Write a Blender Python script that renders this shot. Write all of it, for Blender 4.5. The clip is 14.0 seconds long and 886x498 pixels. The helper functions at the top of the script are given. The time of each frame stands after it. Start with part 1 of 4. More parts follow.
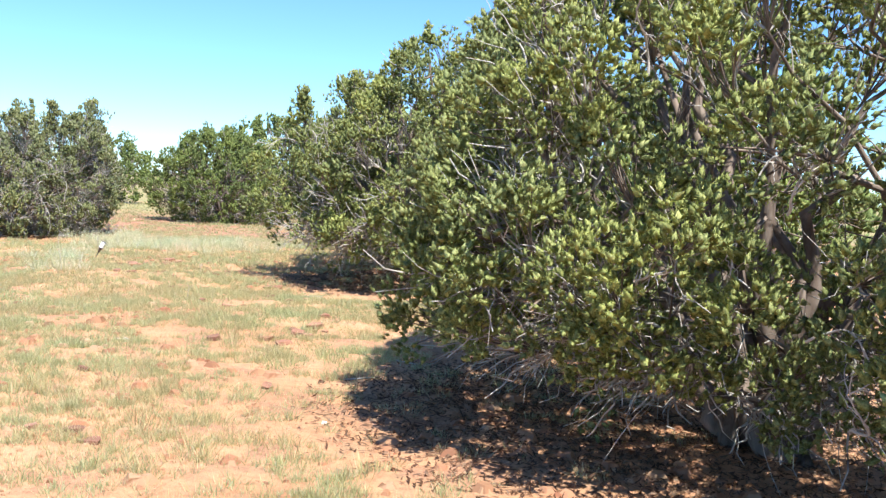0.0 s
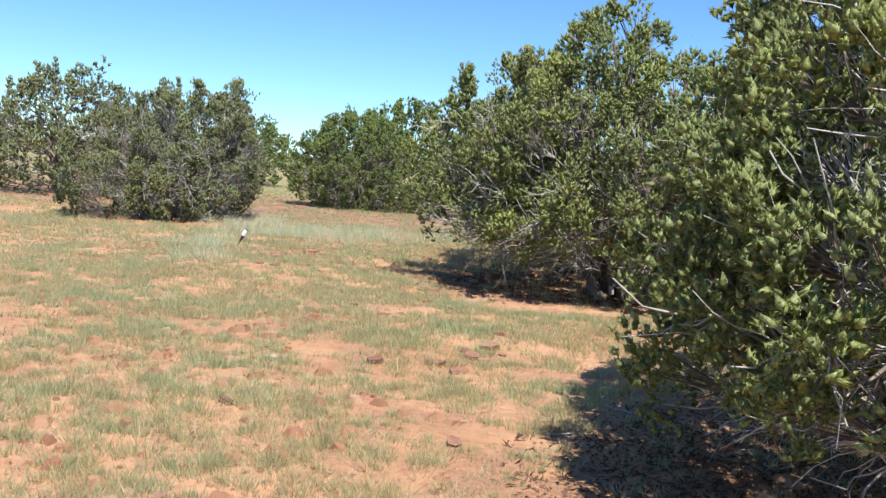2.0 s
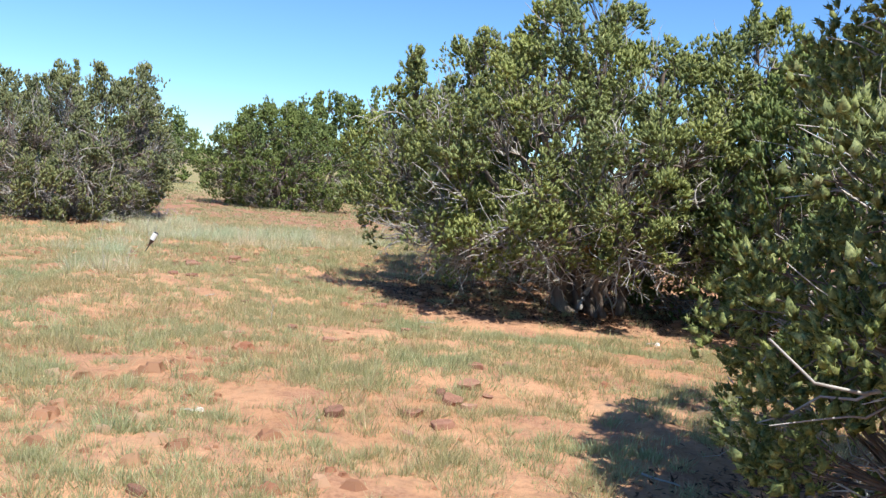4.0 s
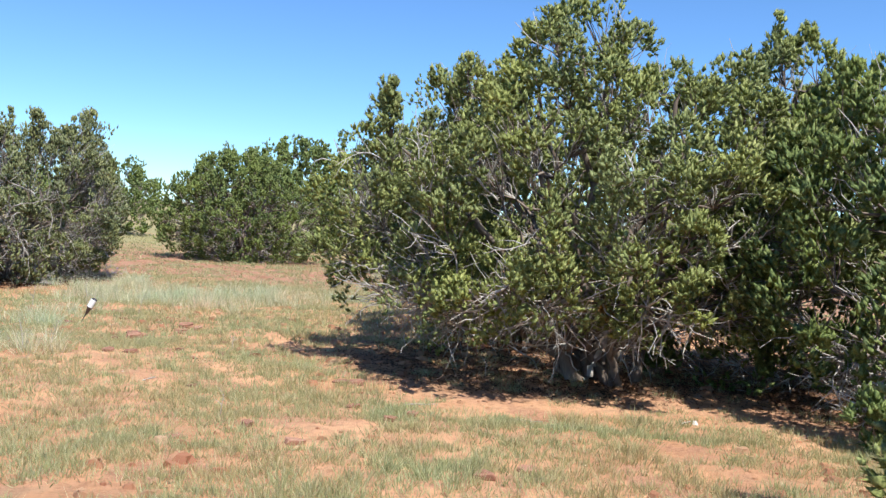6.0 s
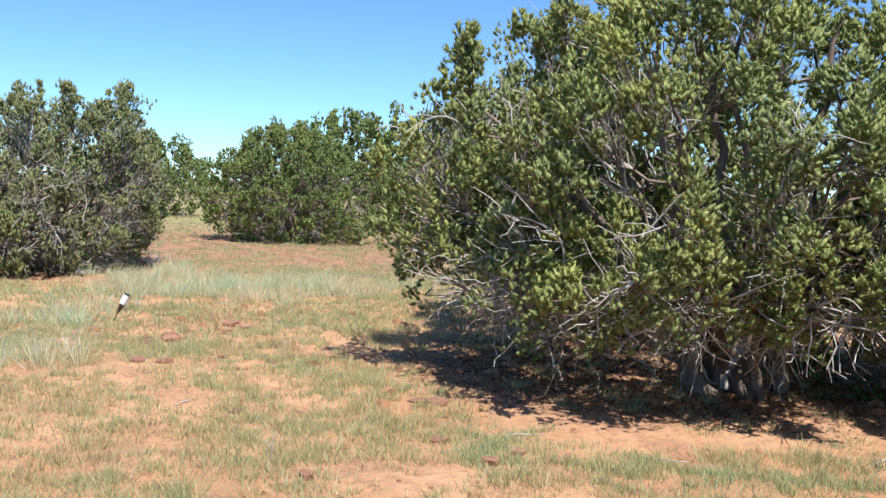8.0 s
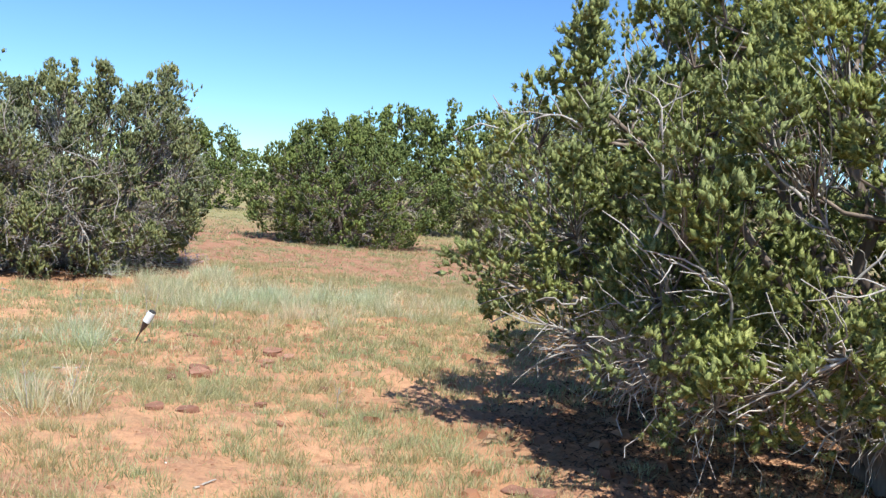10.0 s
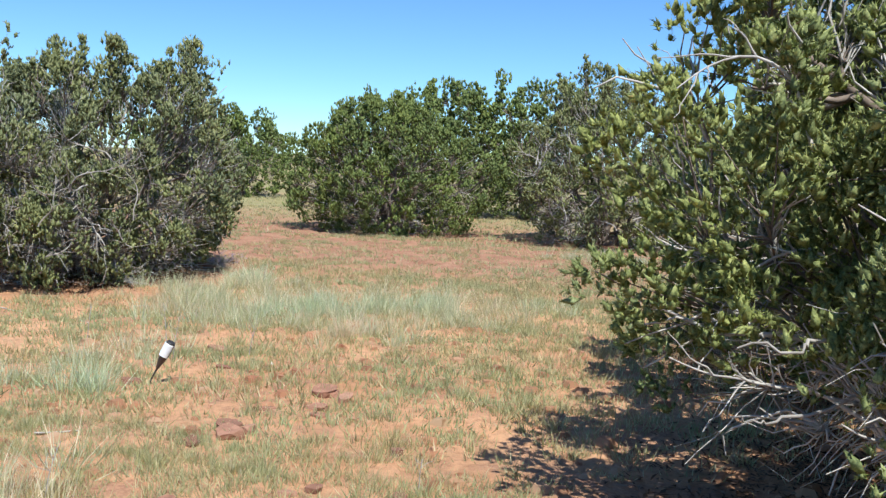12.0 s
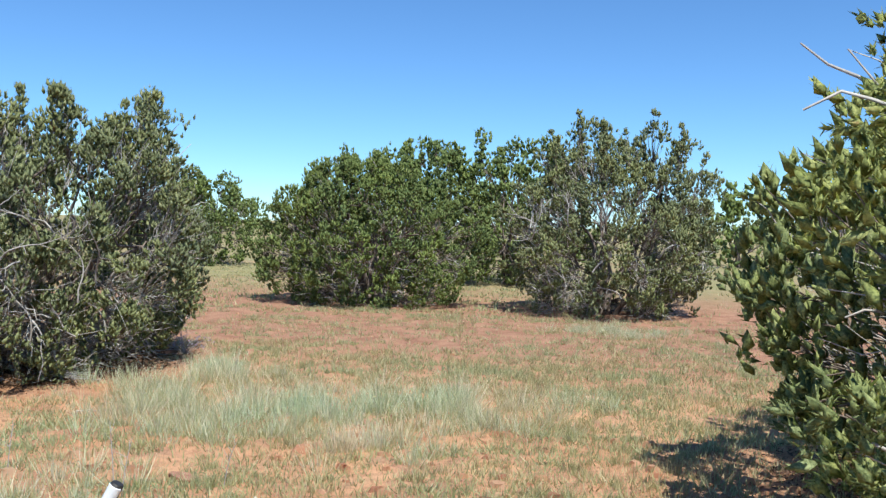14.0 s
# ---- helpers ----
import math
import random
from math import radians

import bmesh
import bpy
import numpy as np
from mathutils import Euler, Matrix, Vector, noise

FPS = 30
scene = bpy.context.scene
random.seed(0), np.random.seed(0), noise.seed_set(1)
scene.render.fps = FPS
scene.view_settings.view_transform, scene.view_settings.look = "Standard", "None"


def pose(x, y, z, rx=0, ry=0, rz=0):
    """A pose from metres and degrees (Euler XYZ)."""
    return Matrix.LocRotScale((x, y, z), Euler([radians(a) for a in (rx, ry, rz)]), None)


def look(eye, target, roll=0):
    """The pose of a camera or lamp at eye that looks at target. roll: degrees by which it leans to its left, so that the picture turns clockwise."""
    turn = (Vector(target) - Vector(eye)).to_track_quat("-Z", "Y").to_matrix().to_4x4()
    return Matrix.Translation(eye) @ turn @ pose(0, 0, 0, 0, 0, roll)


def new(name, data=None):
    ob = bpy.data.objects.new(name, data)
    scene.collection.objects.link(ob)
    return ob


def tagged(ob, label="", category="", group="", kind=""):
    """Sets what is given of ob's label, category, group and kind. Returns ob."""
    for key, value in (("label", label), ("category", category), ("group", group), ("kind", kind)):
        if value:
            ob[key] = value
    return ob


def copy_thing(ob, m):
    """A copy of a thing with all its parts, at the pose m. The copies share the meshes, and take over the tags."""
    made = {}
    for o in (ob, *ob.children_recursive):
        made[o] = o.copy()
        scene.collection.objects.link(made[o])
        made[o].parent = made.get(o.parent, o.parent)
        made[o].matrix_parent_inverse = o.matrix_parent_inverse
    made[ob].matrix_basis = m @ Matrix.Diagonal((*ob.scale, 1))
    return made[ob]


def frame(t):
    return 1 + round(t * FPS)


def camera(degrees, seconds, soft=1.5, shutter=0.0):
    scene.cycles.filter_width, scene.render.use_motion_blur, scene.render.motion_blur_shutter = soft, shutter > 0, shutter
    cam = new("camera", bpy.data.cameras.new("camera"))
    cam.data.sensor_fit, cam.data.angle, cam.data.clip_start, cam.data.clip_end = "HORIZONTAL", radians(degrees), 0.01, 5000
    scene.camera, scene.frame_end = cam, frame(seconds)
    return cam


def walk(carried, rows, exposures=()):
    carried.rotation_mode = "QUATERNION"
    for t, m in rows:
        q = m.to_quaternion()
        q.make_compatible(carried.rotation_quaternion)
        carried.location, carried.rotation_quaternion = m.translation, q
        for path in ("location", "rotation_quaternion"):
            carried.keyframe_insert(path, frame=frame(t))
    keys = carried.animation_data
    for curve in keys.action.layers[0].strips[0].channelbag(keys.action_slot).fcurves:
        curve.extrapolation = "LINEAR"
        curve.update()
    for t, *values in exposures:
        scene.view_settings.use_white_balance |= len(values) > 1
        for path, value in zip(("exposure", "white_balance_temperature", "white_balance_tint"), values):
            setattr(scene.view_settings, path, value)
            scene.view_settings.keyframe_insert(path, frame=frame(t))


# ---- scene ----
cam = camera(54.0, 14.0, soft=1.4)
PATH = [
    (0, (0.089, 0.338, 1.437), (0.052, 2.332, 1.292), 2.7),
    (0.5, (-0.121, 0.675, 1.435), (-0.201, 2.667, 1.264), 4.2),
    (1, (-0.204, 1.079, 1.419), (-0.412, 3.061, 1.254), 2.0),
    (1.5, (-0.343, 1.371, 1.44), (-0.722, 3.326, 1.251), 4.8),
    (2, (-0.586, 1.761, 1.45), (-0.906, 3.726, 1.26), 4.1),
    (2.5, (-0.692, 2.068, 1.429), (-0.859, 4.053, 1.244), 2.6),
    (3, (-0.808, 2.467, 1.441), (-0.981, 4.448, 1.233), 1.3),
    (3.2, (-0.891, 2.595, 1.426), (-1.069, 4.575, 1.202), 3.1),
    (5.3, (-1.433, 3.872, 1.401), (-1.501, 5.869, 1.319), 4.3),
    (5.5, (-1.441, 4.015, 1.42), (-1.496, 6.01, 1.303), 3.3),
    (6, (-1.405, 4.446, 1.452), (-1.463, 6.444, 1.375), 3.1),
    (6.5, (-1.509, 4.811, 1.418), (-1.564, 6.808, 1.325), 4.7),
    (7, (-1.563, 5.172, 1.445), (-1.543, 7.17, 1.351), 2.4),
    (7.5, (-1.617, 5.589, 1.423), (-1.583, 7.585, 1.308), -0.1),
    (8, (-1.807, 5.932, 1.462), (-1.973, 7.921, 1.32), 2.0),
    (8.2, (-1.894, 6.069, 1.461), (-2.09, 8.053, 1.296), 2.9),
    (10.3, (-2.371, 7.641, 1.544), (-2.63, 9.619, 1.398), 4.5),
    (10.5, (-2.4, 7.819, 1.524), (-2.631, 9.799, 1.365), 4.2),
    (11, (-2.561, 8.312, 1.554), (-2.94, 10.269, 1.39), 5.4),
    (11.5, (-2.804, 8.695, 1.574), (-3.263, 10.635, 1.407), 6.4),
    (12, (-2.93, 9.044, 1.559), (-3.276, 11.003, 1.355), 2.3),
    (12.5, (-3.066, 9.477, 1.581), (-3.519, 11.418, 1.411), 1.1),
    (13, (-3.328, 9.813, 1.559), (-3.721, 11.769, 1.42), 1.4),
    (13.5, (-3.51, 10.112, 1.551), (-3.795, 12.087, 1.426), 1.4),
    (14, (-3.618, 10.468, 1.561), (-3.886, 12.449, 1.504), 1.5),
]
EXPOSURES = [(0.0, 1.15, 6500, 10), (0.5, 1.0, 6500, 10), (1.0, 0.75, 6450, 10), (1.5, 0.6, 6400, 10), (8.0, 0.65, 6450, 10), (11.0, 0.53, 6350, 8), (14.0, 0.40, 6250, 6)]
walk(cam, [(t, look(eye, target, roll)) for t, eye, target, roll in PATH], EXPOSURES)

# ---- light ----
SUN_ELEVATION, SUN_COMPASS = 61.0, 150.0
world = bpy.data.worlds.new("sky")
scene.world = world
world.use_nodes = True
wn = world.node_tree.nodes
sky = wn.new("ShaderNodeTexSky")
sky.sky_type, sky.sun_disc = "NISHITA", False
sky.sun_elevation, sky.sun_rotation = radians(SUN_ELEVATION), radians(SUN_COMPASS)
sky.altitude, sky.air_density, sky.dust_density, sky.ozone_density = 1800, 1.0, 0.0, 4.0
wn["Background"].inputs["Strength"].default_value = 0.108
clear = wn.new("ShaderNodeMix")
clear.data_type, clear.blend_type = "RGBA", "MULTIPLY"
clear.inputs[0].default_value, clear.inputs[7].default_value = 1.0, (0.72, 0.97, 1.18, 1)
world.node_tree.links.new(sky.outputs[0], clear.inputs[6])
world.node_tree.links.new(clear.outputs[2], wn["Background"].inputs["Color"])

sun_data = bpy.data.lights.new("sun", "SUN")
sun_data.energy, sun_data.angle, sun_data.color = 5.0, radians(0.5), (1.0, 0.96, 0.89)
sun = new("sun", sun_data)
sun_way = Vector((math.sin(radians(SUN_COMPASS)) * math.cos(radians(SUN_ELEVATION)),
                  math.cos(radians(SUN_COMPASS)) * math.cos(radians(SUN_ELEVATION)),
                  math.sin(radians(SUN_ELEVATION))))
sun.matrix_world = look(sun_way * 50, (0, 0, 0))


# ---- materials ----
def material(name, rough=0.8, specular=0.3):
    m = bpy.data.materials.new(name)
    m.use_nodes = True
    b = m.node_tree.nodes["Principled BSDF"]
    b.inputs["Roughness"].default_value = rough
    b.inputs["Specular IOR Level"].default_value = specular
    return m, m.node_tree.nodes, m.node_tree.links, b


def ramp(nodes, links, source, stops):
    r = nodes.new("ShaderNodeValToRGB")
    el = r.color_ramp.elements
    while len(el) < len(stops):
        el.new(0.5)
    for e, (at, col) in zip(el, stops):
        e.position, e.color = at, (*col, 1)
    links.new(source, r.inputs[0])
    return r.outputs[0]


def grain(nodes, links, scale, detail=4, rough=0.6, stretch=None):
    tc = nodes.new("ShaderNodeTexCoord")
    n = nodes.new("ShaderNodeTexNoise")
    n.inputs["Scale"].default_value, n.inputs["Detail"].default_value, n.inputs["Roughness"].default_value = scale, detail, rough
    if stretch:
        mp = nodes.new("ShaderNodeMapping")
        mp.inputs["Scale"].default_value = stretch
        links.new(tc.outputs["Object"], mp.inputs[0])
        links.new(mp.outputs[0], n.inputs["Vector"])
    else:
        links.new(tc.outputs["Object"], n.inputs["Vector"])
    return n.outputs["Fac"]


def mix(nodes, links, fac, a, b, how="MIX"):
    m = nodes.new("ShaderNodeMix")
    m.data_type, m.blend_type = "RGBA", how
    for socket, value in ((m.inputs[0], fac), (m.inputs[6], a), (m.inputs[7], b)):
        if isinstance(value, (int, float)):
            socket.default_value = value
        elif isinstance(value, tuple):
            socket.default_value = (*value, 1)
        else:
            links.new(value, socket)
    return m.outputs[2]


def bump(nodes, links, bsdf, height, strength, distance):
    b = nodes.new("ShaderNodeBump")
    b.inputs["Strength"].default_value, b.inputs["Distance"].default_value = strength, distance
    links.new(height, b.inputs["Height"])
    links.new(b.outputs[0], bsdf.inputs["Normal"])


def leaf_material(name, dark, fresh, pale, through_share=0.15):
    m, n, l, b = material(name, 0.7, 0.12)
    geo = n.new("ShaderNodeNewGeometry")
    tuft = n.new("ShaderNodeMath")
    tuft.operation = "MULTIPLY_ADD"
    tuft.inputs[1].default_value = 0.25
    l.new(geo.outputs["Random Per Island"], tuft.inputs[0])
    l.new(grain(n, l, 11, 4, 0.7), tuft.inputs[2])
    each = ramp(n, l, tuft.outputs[0], ((0.34, dark), (0.60, fresh), (0.86, pale), (0.95, (0.34, 0.25, 0.13))))
    patch = ramp(n, l, grain(n, l, 1.3, 3), ((0.35, (0.84, 0.88, 0.96)), (0.65, (1.12, 1.1, 0.9))))
    scales = ramp(n, l, grain(n, l, 85, 3, 0.7), ((0.36, (0.55, 0.57, 0.55)), (0.5, (1.0, 1.0, 1.0)), (0.64, (1.4, 1.35, 1.3))))
    colour = mix(n, l, 1.0, mix(n, l, 1.0, each, patch, "MULTIPLY"), scales, "MULTIPLY")
    l.new(colour, b.inputs["Base Color"])
    t = n.new("ShaderNodeBsdfTranslucent")
    l.new(mix(n, l, 1.0, colour, (1.2, 1.3, 0.8), "MULTIPLY"), t.inputs["Color"])
    s = n.new("ShaderNodeMixShader")
    s.inputs[0].default_value = through_share
    l.new(b.outputs[0], s.inputs[1])
    l.new(t.outputs[0], s.inputs[2])
    l.new(s.outputs[0], n["Material Output"].inputs["Surface"])
    return m


LEAF = leaf_material("juniper_foliage", (0.125, 0.150, 0.062), (0.245, 0.28, 0.11), (0.38, 0.405, 0.185), 0.25)
LEAF_DEEP = leaf_material("deep_juniper_foliage", (0.078, 0.112, 0.042), (0.165, 0.215, 0.075), (0.265, 0.31, 0.125), 0.25)
LEAF_GREY = leaf_material("grey_juniper_foliage", (0.108, 0.130, 0.068), (0.205, 0.228, 0.115), (0.335, 0.35, 0.20), 0.25)
DEAD_LEAF = leaf_material("dead_juniper_needles", (0.22, 0.11, 0.05), (0.36, 0.21, 0.08), (0.46, 0.31, 0.14))


def bark_material(name, low, high):
    m, n, l, b = material(name, 0.9, 0.15)
    g = grain(n, l, 9, 6, 0.65, (1, 1, 0.25))
    l.new(ramp(n, l, g, ((0.3, low), (0.7, high))), b.inputs["Base Color"])
    bump(n, l, b, g, 0.6, 0.02)
    return m


BARK = bark_material("shaggy_grey_bark", (0.09, 0.065, 0.05), (0.29, 0.24, 0.20))
TWIG = bark_material("bleached_dead_wood", (0.30, 0.28, 0.25), (0.56, 0.53, 0.49))
GREY_WOOD = bark_material("grey_dead_wood", (0.20, 0.18, 0.155), (0.46, 0.43, 0.39))


def soil_material():
    m, n, l, b = material("red_sandy_soil", 0.95, 0.1)
    broad = ramp(n, l, grain(n, l, 0.55, 4), ((0.35, (0.43, 0.230, 0.125)), (0.65, (0.57, 0.33, 0.192))))
    fine = ramp(n, l, grain(n, l, 14, 6, 0.7), ((0.3, (0.62, 0.6, 0.6)), (0.5, (1.0, 1.0, 1.0)), (0.75, (1.12, 1.14, 1.15))))
    colour = mix(n, l, 1.0, broad, fine, "MULTIPLY")
    litter = ramp(n, l, grain(n, l, 5, 5, 0.7), ((0.50, (0, 0, 0)), (0.64, (1, 1, 1))))
    colour = mix(n, l, mix(n, l, 0.5, (0.0, 0.0, 0.0), litter), colour, (0.30, 0.21, 0.13))
    gravel = ramp(n, l, grain(n, l, 1.7, 6, 0.75), ((0.50, (0, 0, 0)), (0.60, (1, 1, 1))))
    grit = ramp(n, l, grain(n, l, 45, 3, 0.6), ((0.35, (0.22, 0.11, 0.075)), (0.6, (0.42, 0.23, 0.15))))
    colour = mix(n, l, mix(n, l, 0.6, (0.0, 0.0, 0.0), gravel), colour, grit)
    place = n.new("ShaderNodeNewGeometry")
    xyz = n.new("ShaderNodeSeparateXYZ")
    l.new(place.outputs["Position"], xyz.inputs[0])
    # redder, stonier soil on the far side of the clearing
    red = n.new("ShaderNodeMapRange")
    red.inputs["From Min"].default_value, red.inputs["From Max"].default_value = 18.0, 21.5
    l.new(xyz.outputs["Y"], red.inputs["Value"])
    rusty = ramp(n, l, grain(n, l, 3.0, 6, 0.7), ((0.35, (0.25, 0.128, 0.082)), (0.62, (0.40, 0.225, 0.145))))
    colour = mix(n, l, red.outputs[0], colour, rusty)
    # thin dry grass that cannot be told apart beyond the clearing
    far = n.new("ShaderNodeMapRange")
    far.inputs["From Min"].default_value, far.inputs["From Max"].default_value = 27.0, 34.0
    l.new(xyz.outputs["Y"], far.inputs["Value"])
    patches = ramp(n, l, grain(n, l, 0.4, 5, 0.65), ((0.36, (0.34, 0.25, 0.14)), (0.52, (0.27, 0.245, 0.12))))
    colour = mix(n, l, far.outputs[0], colour, patches)
    l.new(colour, b.inputs["Base Color"])
    bump(n, l, b, grain(n, l, 22, 8, 0.7), 0.8, 0.03)
    return m


SOIL = soil_material()


def grass_material(name, *cols):
    m, n, l, b = material(name, 0.7, 0.2)
    geo = n.new("ShaderNodeNewGeometry")
    step = 1 / (len(cols) - 1)
    each = ramp(n, l, geo.outputs["Random Per Island"], [(i * step, c) for i, c in enumerate(cols)])
    patch = ramp(n, l, grain(n, l, 0.9, 3), ((0.35, (1.1, 0.97, 0.88)), (0.65, (0.93, 1.03, 0.93))))
    colour = mix(n, l, 1.0, each, patch, "MULTIPLY")
    l.new(colour, b.inputs["Base Color"])
    t = n.new("ShaderNodeBsdfTranslucent")
    l.new(colour, t.inputs["Color"])
    s = n.new("ShaderNodeMixShader")
    s.inputs[0].default_value = 0.35
    l.new(b.outputs[0], s.inputs[1])
    l.new(t.outputs[0], s.inputs[2])
    l.new(s.outputs[0], n["Material Output"].inputs["Surface"])
    return m


GRASS = grass_material("short_dry_grass", (0.29, 0.31, 0.155), (0.38, 0.385, 0.21), (0.47, 0.45, 0.27), (0.60, 0.55, 0.38))
TALL_GRASS = grass_material("tall_pale_grass", (0.38, 0.43, 0.27), (0.50, 0.54, 0.36), (0.64, 0.64, 0.48), (0.80, 0.76, 0.62))
DRY_GRASS = grass_material("bleached_dry_grass", (0.58, 0.52, 0.38), (0.72, 0.67, 0.52), (0.84, 0.80, 0.68))
CLOD = grass_material("red_soil_clods", (0.34, 0.17, 0.11), (0.43, 0.23, 0.145), (0.50, 0.29, 0.185), (0.56, 0.37, 0.26))
# litter browns kept very dark, so they also deepen the shade under the crowns
SHADE_DUFF = grass_material("shade_needle_litter", (0.075, 0.040, 0.026), (0.12, 0.065, 0.042), (0.18, 0.11, 0.075), (0.28, 0.20, 0.15))


def stone_material():
    m, n, l, b = material("red_brown_sandstone", 0.9, 0.2)
    info = n.new("ShaderNodeObjectInfo")
    base = ramp(n, l, info.outputs["Random"], ((0.0, (0.22, 0.115, 0.080)), (0.6, (0.32, 0.165, 0.110)), (1.0, (0.42, 0.24, 0.165))))
    g = grain(n, l, 18, 6, 0.7)
    l.new(mix(n, l, 1.0, base, ramp(n, l, g, ((0.3, (0.65, 0.65, 0.65)), (0.7, (1.2, 1.2, 1.2)))), "MULTIPLY"), b.inputs["Base Color"])
    bump(n, l, b, g, 0.7, 0.015)
    return m


STONE = stone_material()


def plain(name, col, rough=0.5, specular=0.4):
    m, n, l, b = material(name, rough, specular)
    l.new(ramp(n, l, grain(n, l, 40, 4), ((0.3, tuple(c * 0.85 for c in col)), (0.7, col))), b.inputs["Base Color"])
    return m


BLACK_PLASTIC = plain("weathered_black_plastic", (0.03, 0.028, 0.027))
BROWN_PLASTIC = plain("dark_brown_plastic", (0.075, 0.045, 0.035))
WHITE_PLASTIC = plain("white_plastic", (0.85, 0.86, 0.86), 0.4)
TEAL_PLASTIC = plain("teal_plastic", (0.12, 0.35, 0.36), 0.4)
PURPLE = plain("pale_purple_petals", (0.46, 0.36, 0.52), 0.7)
PALE_STONE = plain("pale_chip", (0.75, 0.70, 0.62), 0.8)


# ---- mesh helpers ----
def mesh_of(name, verts, quads, mat, smooth=False, normals=None):
    """One mesh from arrays of corners (n, 3) and faces (m, 3) or (m, 4)."""
    me = bpy.data.meshes.new(name)
    verts, quads = np.asarray(verts, np.float32), np.asarray(quads, np.int32)
    me.vertices.add(len(verts))
    me.vertices.foreach_set("co", verts.ravel())
    me.loops.add(quads.size)
    me.loops.foreach_set("vertex_index", quads.ravel())
    me.polygons.add(len(quads))
    me.polygons.foreach_set("loop_start", np.arange(0, quads.size, quads.shape[1], dtype=np.int32))
    me.polygons.foreach_set("use_smooth", np.full(len(quads), smooth))
    me.materials.append(mat)
    me.update(calc_edges=True)
    if normals is not None:
        soft = me.attributes.new("custom_normal", "FLOAT_VECTOR", "POINT")
        soft.data.foreach_set("vector", np.asarray(normals, np.float32).ravel())
        me.update()
    return me


def part(name, bm, mat, parent=None, label=""):
    me = bm
    if isinstance(bm, bmesh.types.BMesh):
        me = bpy.data.meshes.new(name)
        bm.to_mesh(me)
        bm.free()
        me.materials.append(mat)
    ob = new(name, me)
    ob.parent = parent
    return tagged(ob, label)


def unit(v):
    return v / np.maximum(np.linalg.norm(v, axis=-1, keepdims=True), 1e-9)


def tubes(paths, radii, sides):
    """Tapered tubes along many polylines: paths (n, s, 3), radii (n, s)."""
    n, s, _ = paths.shape
    along = unit(np.gradient(paths, axis=1))
    helper = np.where(np.abs(along[..., 2:3]) > 0.9, np.array([1.0, 0, 0]), np.array([0, 0, 1.0]))
    a = unit(np.cross(along, helper))
    b = np.cross(along, a)
    ang = np.linspace(0, 2 * np.pi, sides, endpoint=False)
    ring = a[:, :, None] * np.cos(ang)[:, None] + b[:, :, None] * np.sin(ang)[:, None]
    verts = paths[:, :, None] + ring * radii[:, :, None, None]
    idx = np.arange(n * s * sides).reshape(n, s, sides)
    nxt = np.roll(idx, -1, axis=2)
    quads = np.stack([idx[:, :-1], nxt[:, :-1], nxt[:, 1:], idx[:, 1:]], axis=-1)
    return verts.reshape(-1, 3), quads.reshape(-1, 4)


def bezier(p0, p1, p2, steps):
    t = np.linspace(0, 1, steps)[None, :, None]
    return p0[:, None] * (1 - t) ** 2 + 2 * p1[:, None] * t * (1 - t) + p2[:, None] * t * t


LATTICE = np.random.RandomState(5).rand(64, 64)


def patchy(x, y, size):
    """Smooth noise from 0 to 1 with patches of about that size."""
    u, v = np.asarray(x) / size + 300.0, np.asarray(y) / size + 300.0
    i, j = np.floor(u).astype(int), np.floor(v).astype(int)
    fu, fv = u - i, v - j
    fu, fv = fu * fu * (3 - 2 * fu), fv * fv * (3 - 2 * fv)
    g = lambda a, b: LATTICE[a % 64, b % 64]
    return (g(i, j) * (1 - fu) + g(i + 1, j) * fu) * (1 - fv) + (g(i, j + 1) * (1 - fu) + g(i + 1, j + 1) * fu) * fv


def ground_z(x, y):
    return (patchy(x, y, 2.3) - 0.5) * 0.07 + (patchy(x, y, 0.6) - 0.5) * 0.040 + (patchy(x, y, 0.26) - 0.5) * 0.034 + (patchy(y, x, 0.15) - 0.5) * 0.016


# ---- ground ----
def axis(lo, hi, step, reach):
    inner = np.arange(lo, hi + step / 2, step)
    out, d, away = [], step, 0.0
    while away < reach:
        d *= 1.28
        away += d
        out.append(away)
    out = np.array(out)
    return np.concatenate([lo - out[::-1], inner, hi + out])


def build_ground():
    xs, ys = axis(-8.0, 3.0, 0.075, 1600), axis(2.5, 19.0, 0.075, 1600)
    gx, gy = np.meshgrid(xs, ys)
    verts = np.stack([gx, gy, ground_z(gx, gy)], -1).reshape(-1, 3)
    idx = np.arange(gx.size).reshape(gx.shape)
    quads = np.stack([idx[:-1, :-1], idx[:-1, 1:], idx[1:, 1:], idx[1:, :-1]], -1).reshape(-1, 4)
    ob = new("ground", mesh_of("ground", verts, quads, SOIL, True))
    tagged(ob, "bare red-orange sandy soil with patches of dry grass", "ground", kind="structure")


build_ground()


# ---- junipers ----
def crown_profile(u):
    return np.where(u > 0.3, np.clip(1 - ((u - 0.3) / 0.72) ** 2, 0, 1) ** 0.62, 1 - 0.35 * ((0.3 - u) / 0.3) ** 2)


def dart(r, places, spacing):
    """Pick places that keep about that spacing from one another."""
    kept = np.empty((len(places), 3))
    picks = []
    for i in r.permutation(len(places)):
        if not picks or np.min(np.sum((kept[:len(picks)] - places[i]) ** 2, -1)) > (spacing * r.uniform(0.8, 1.2)) ** 2:
            kept[len(picks)] = places[i]
            picks.append(i)
    return np.array(picks)


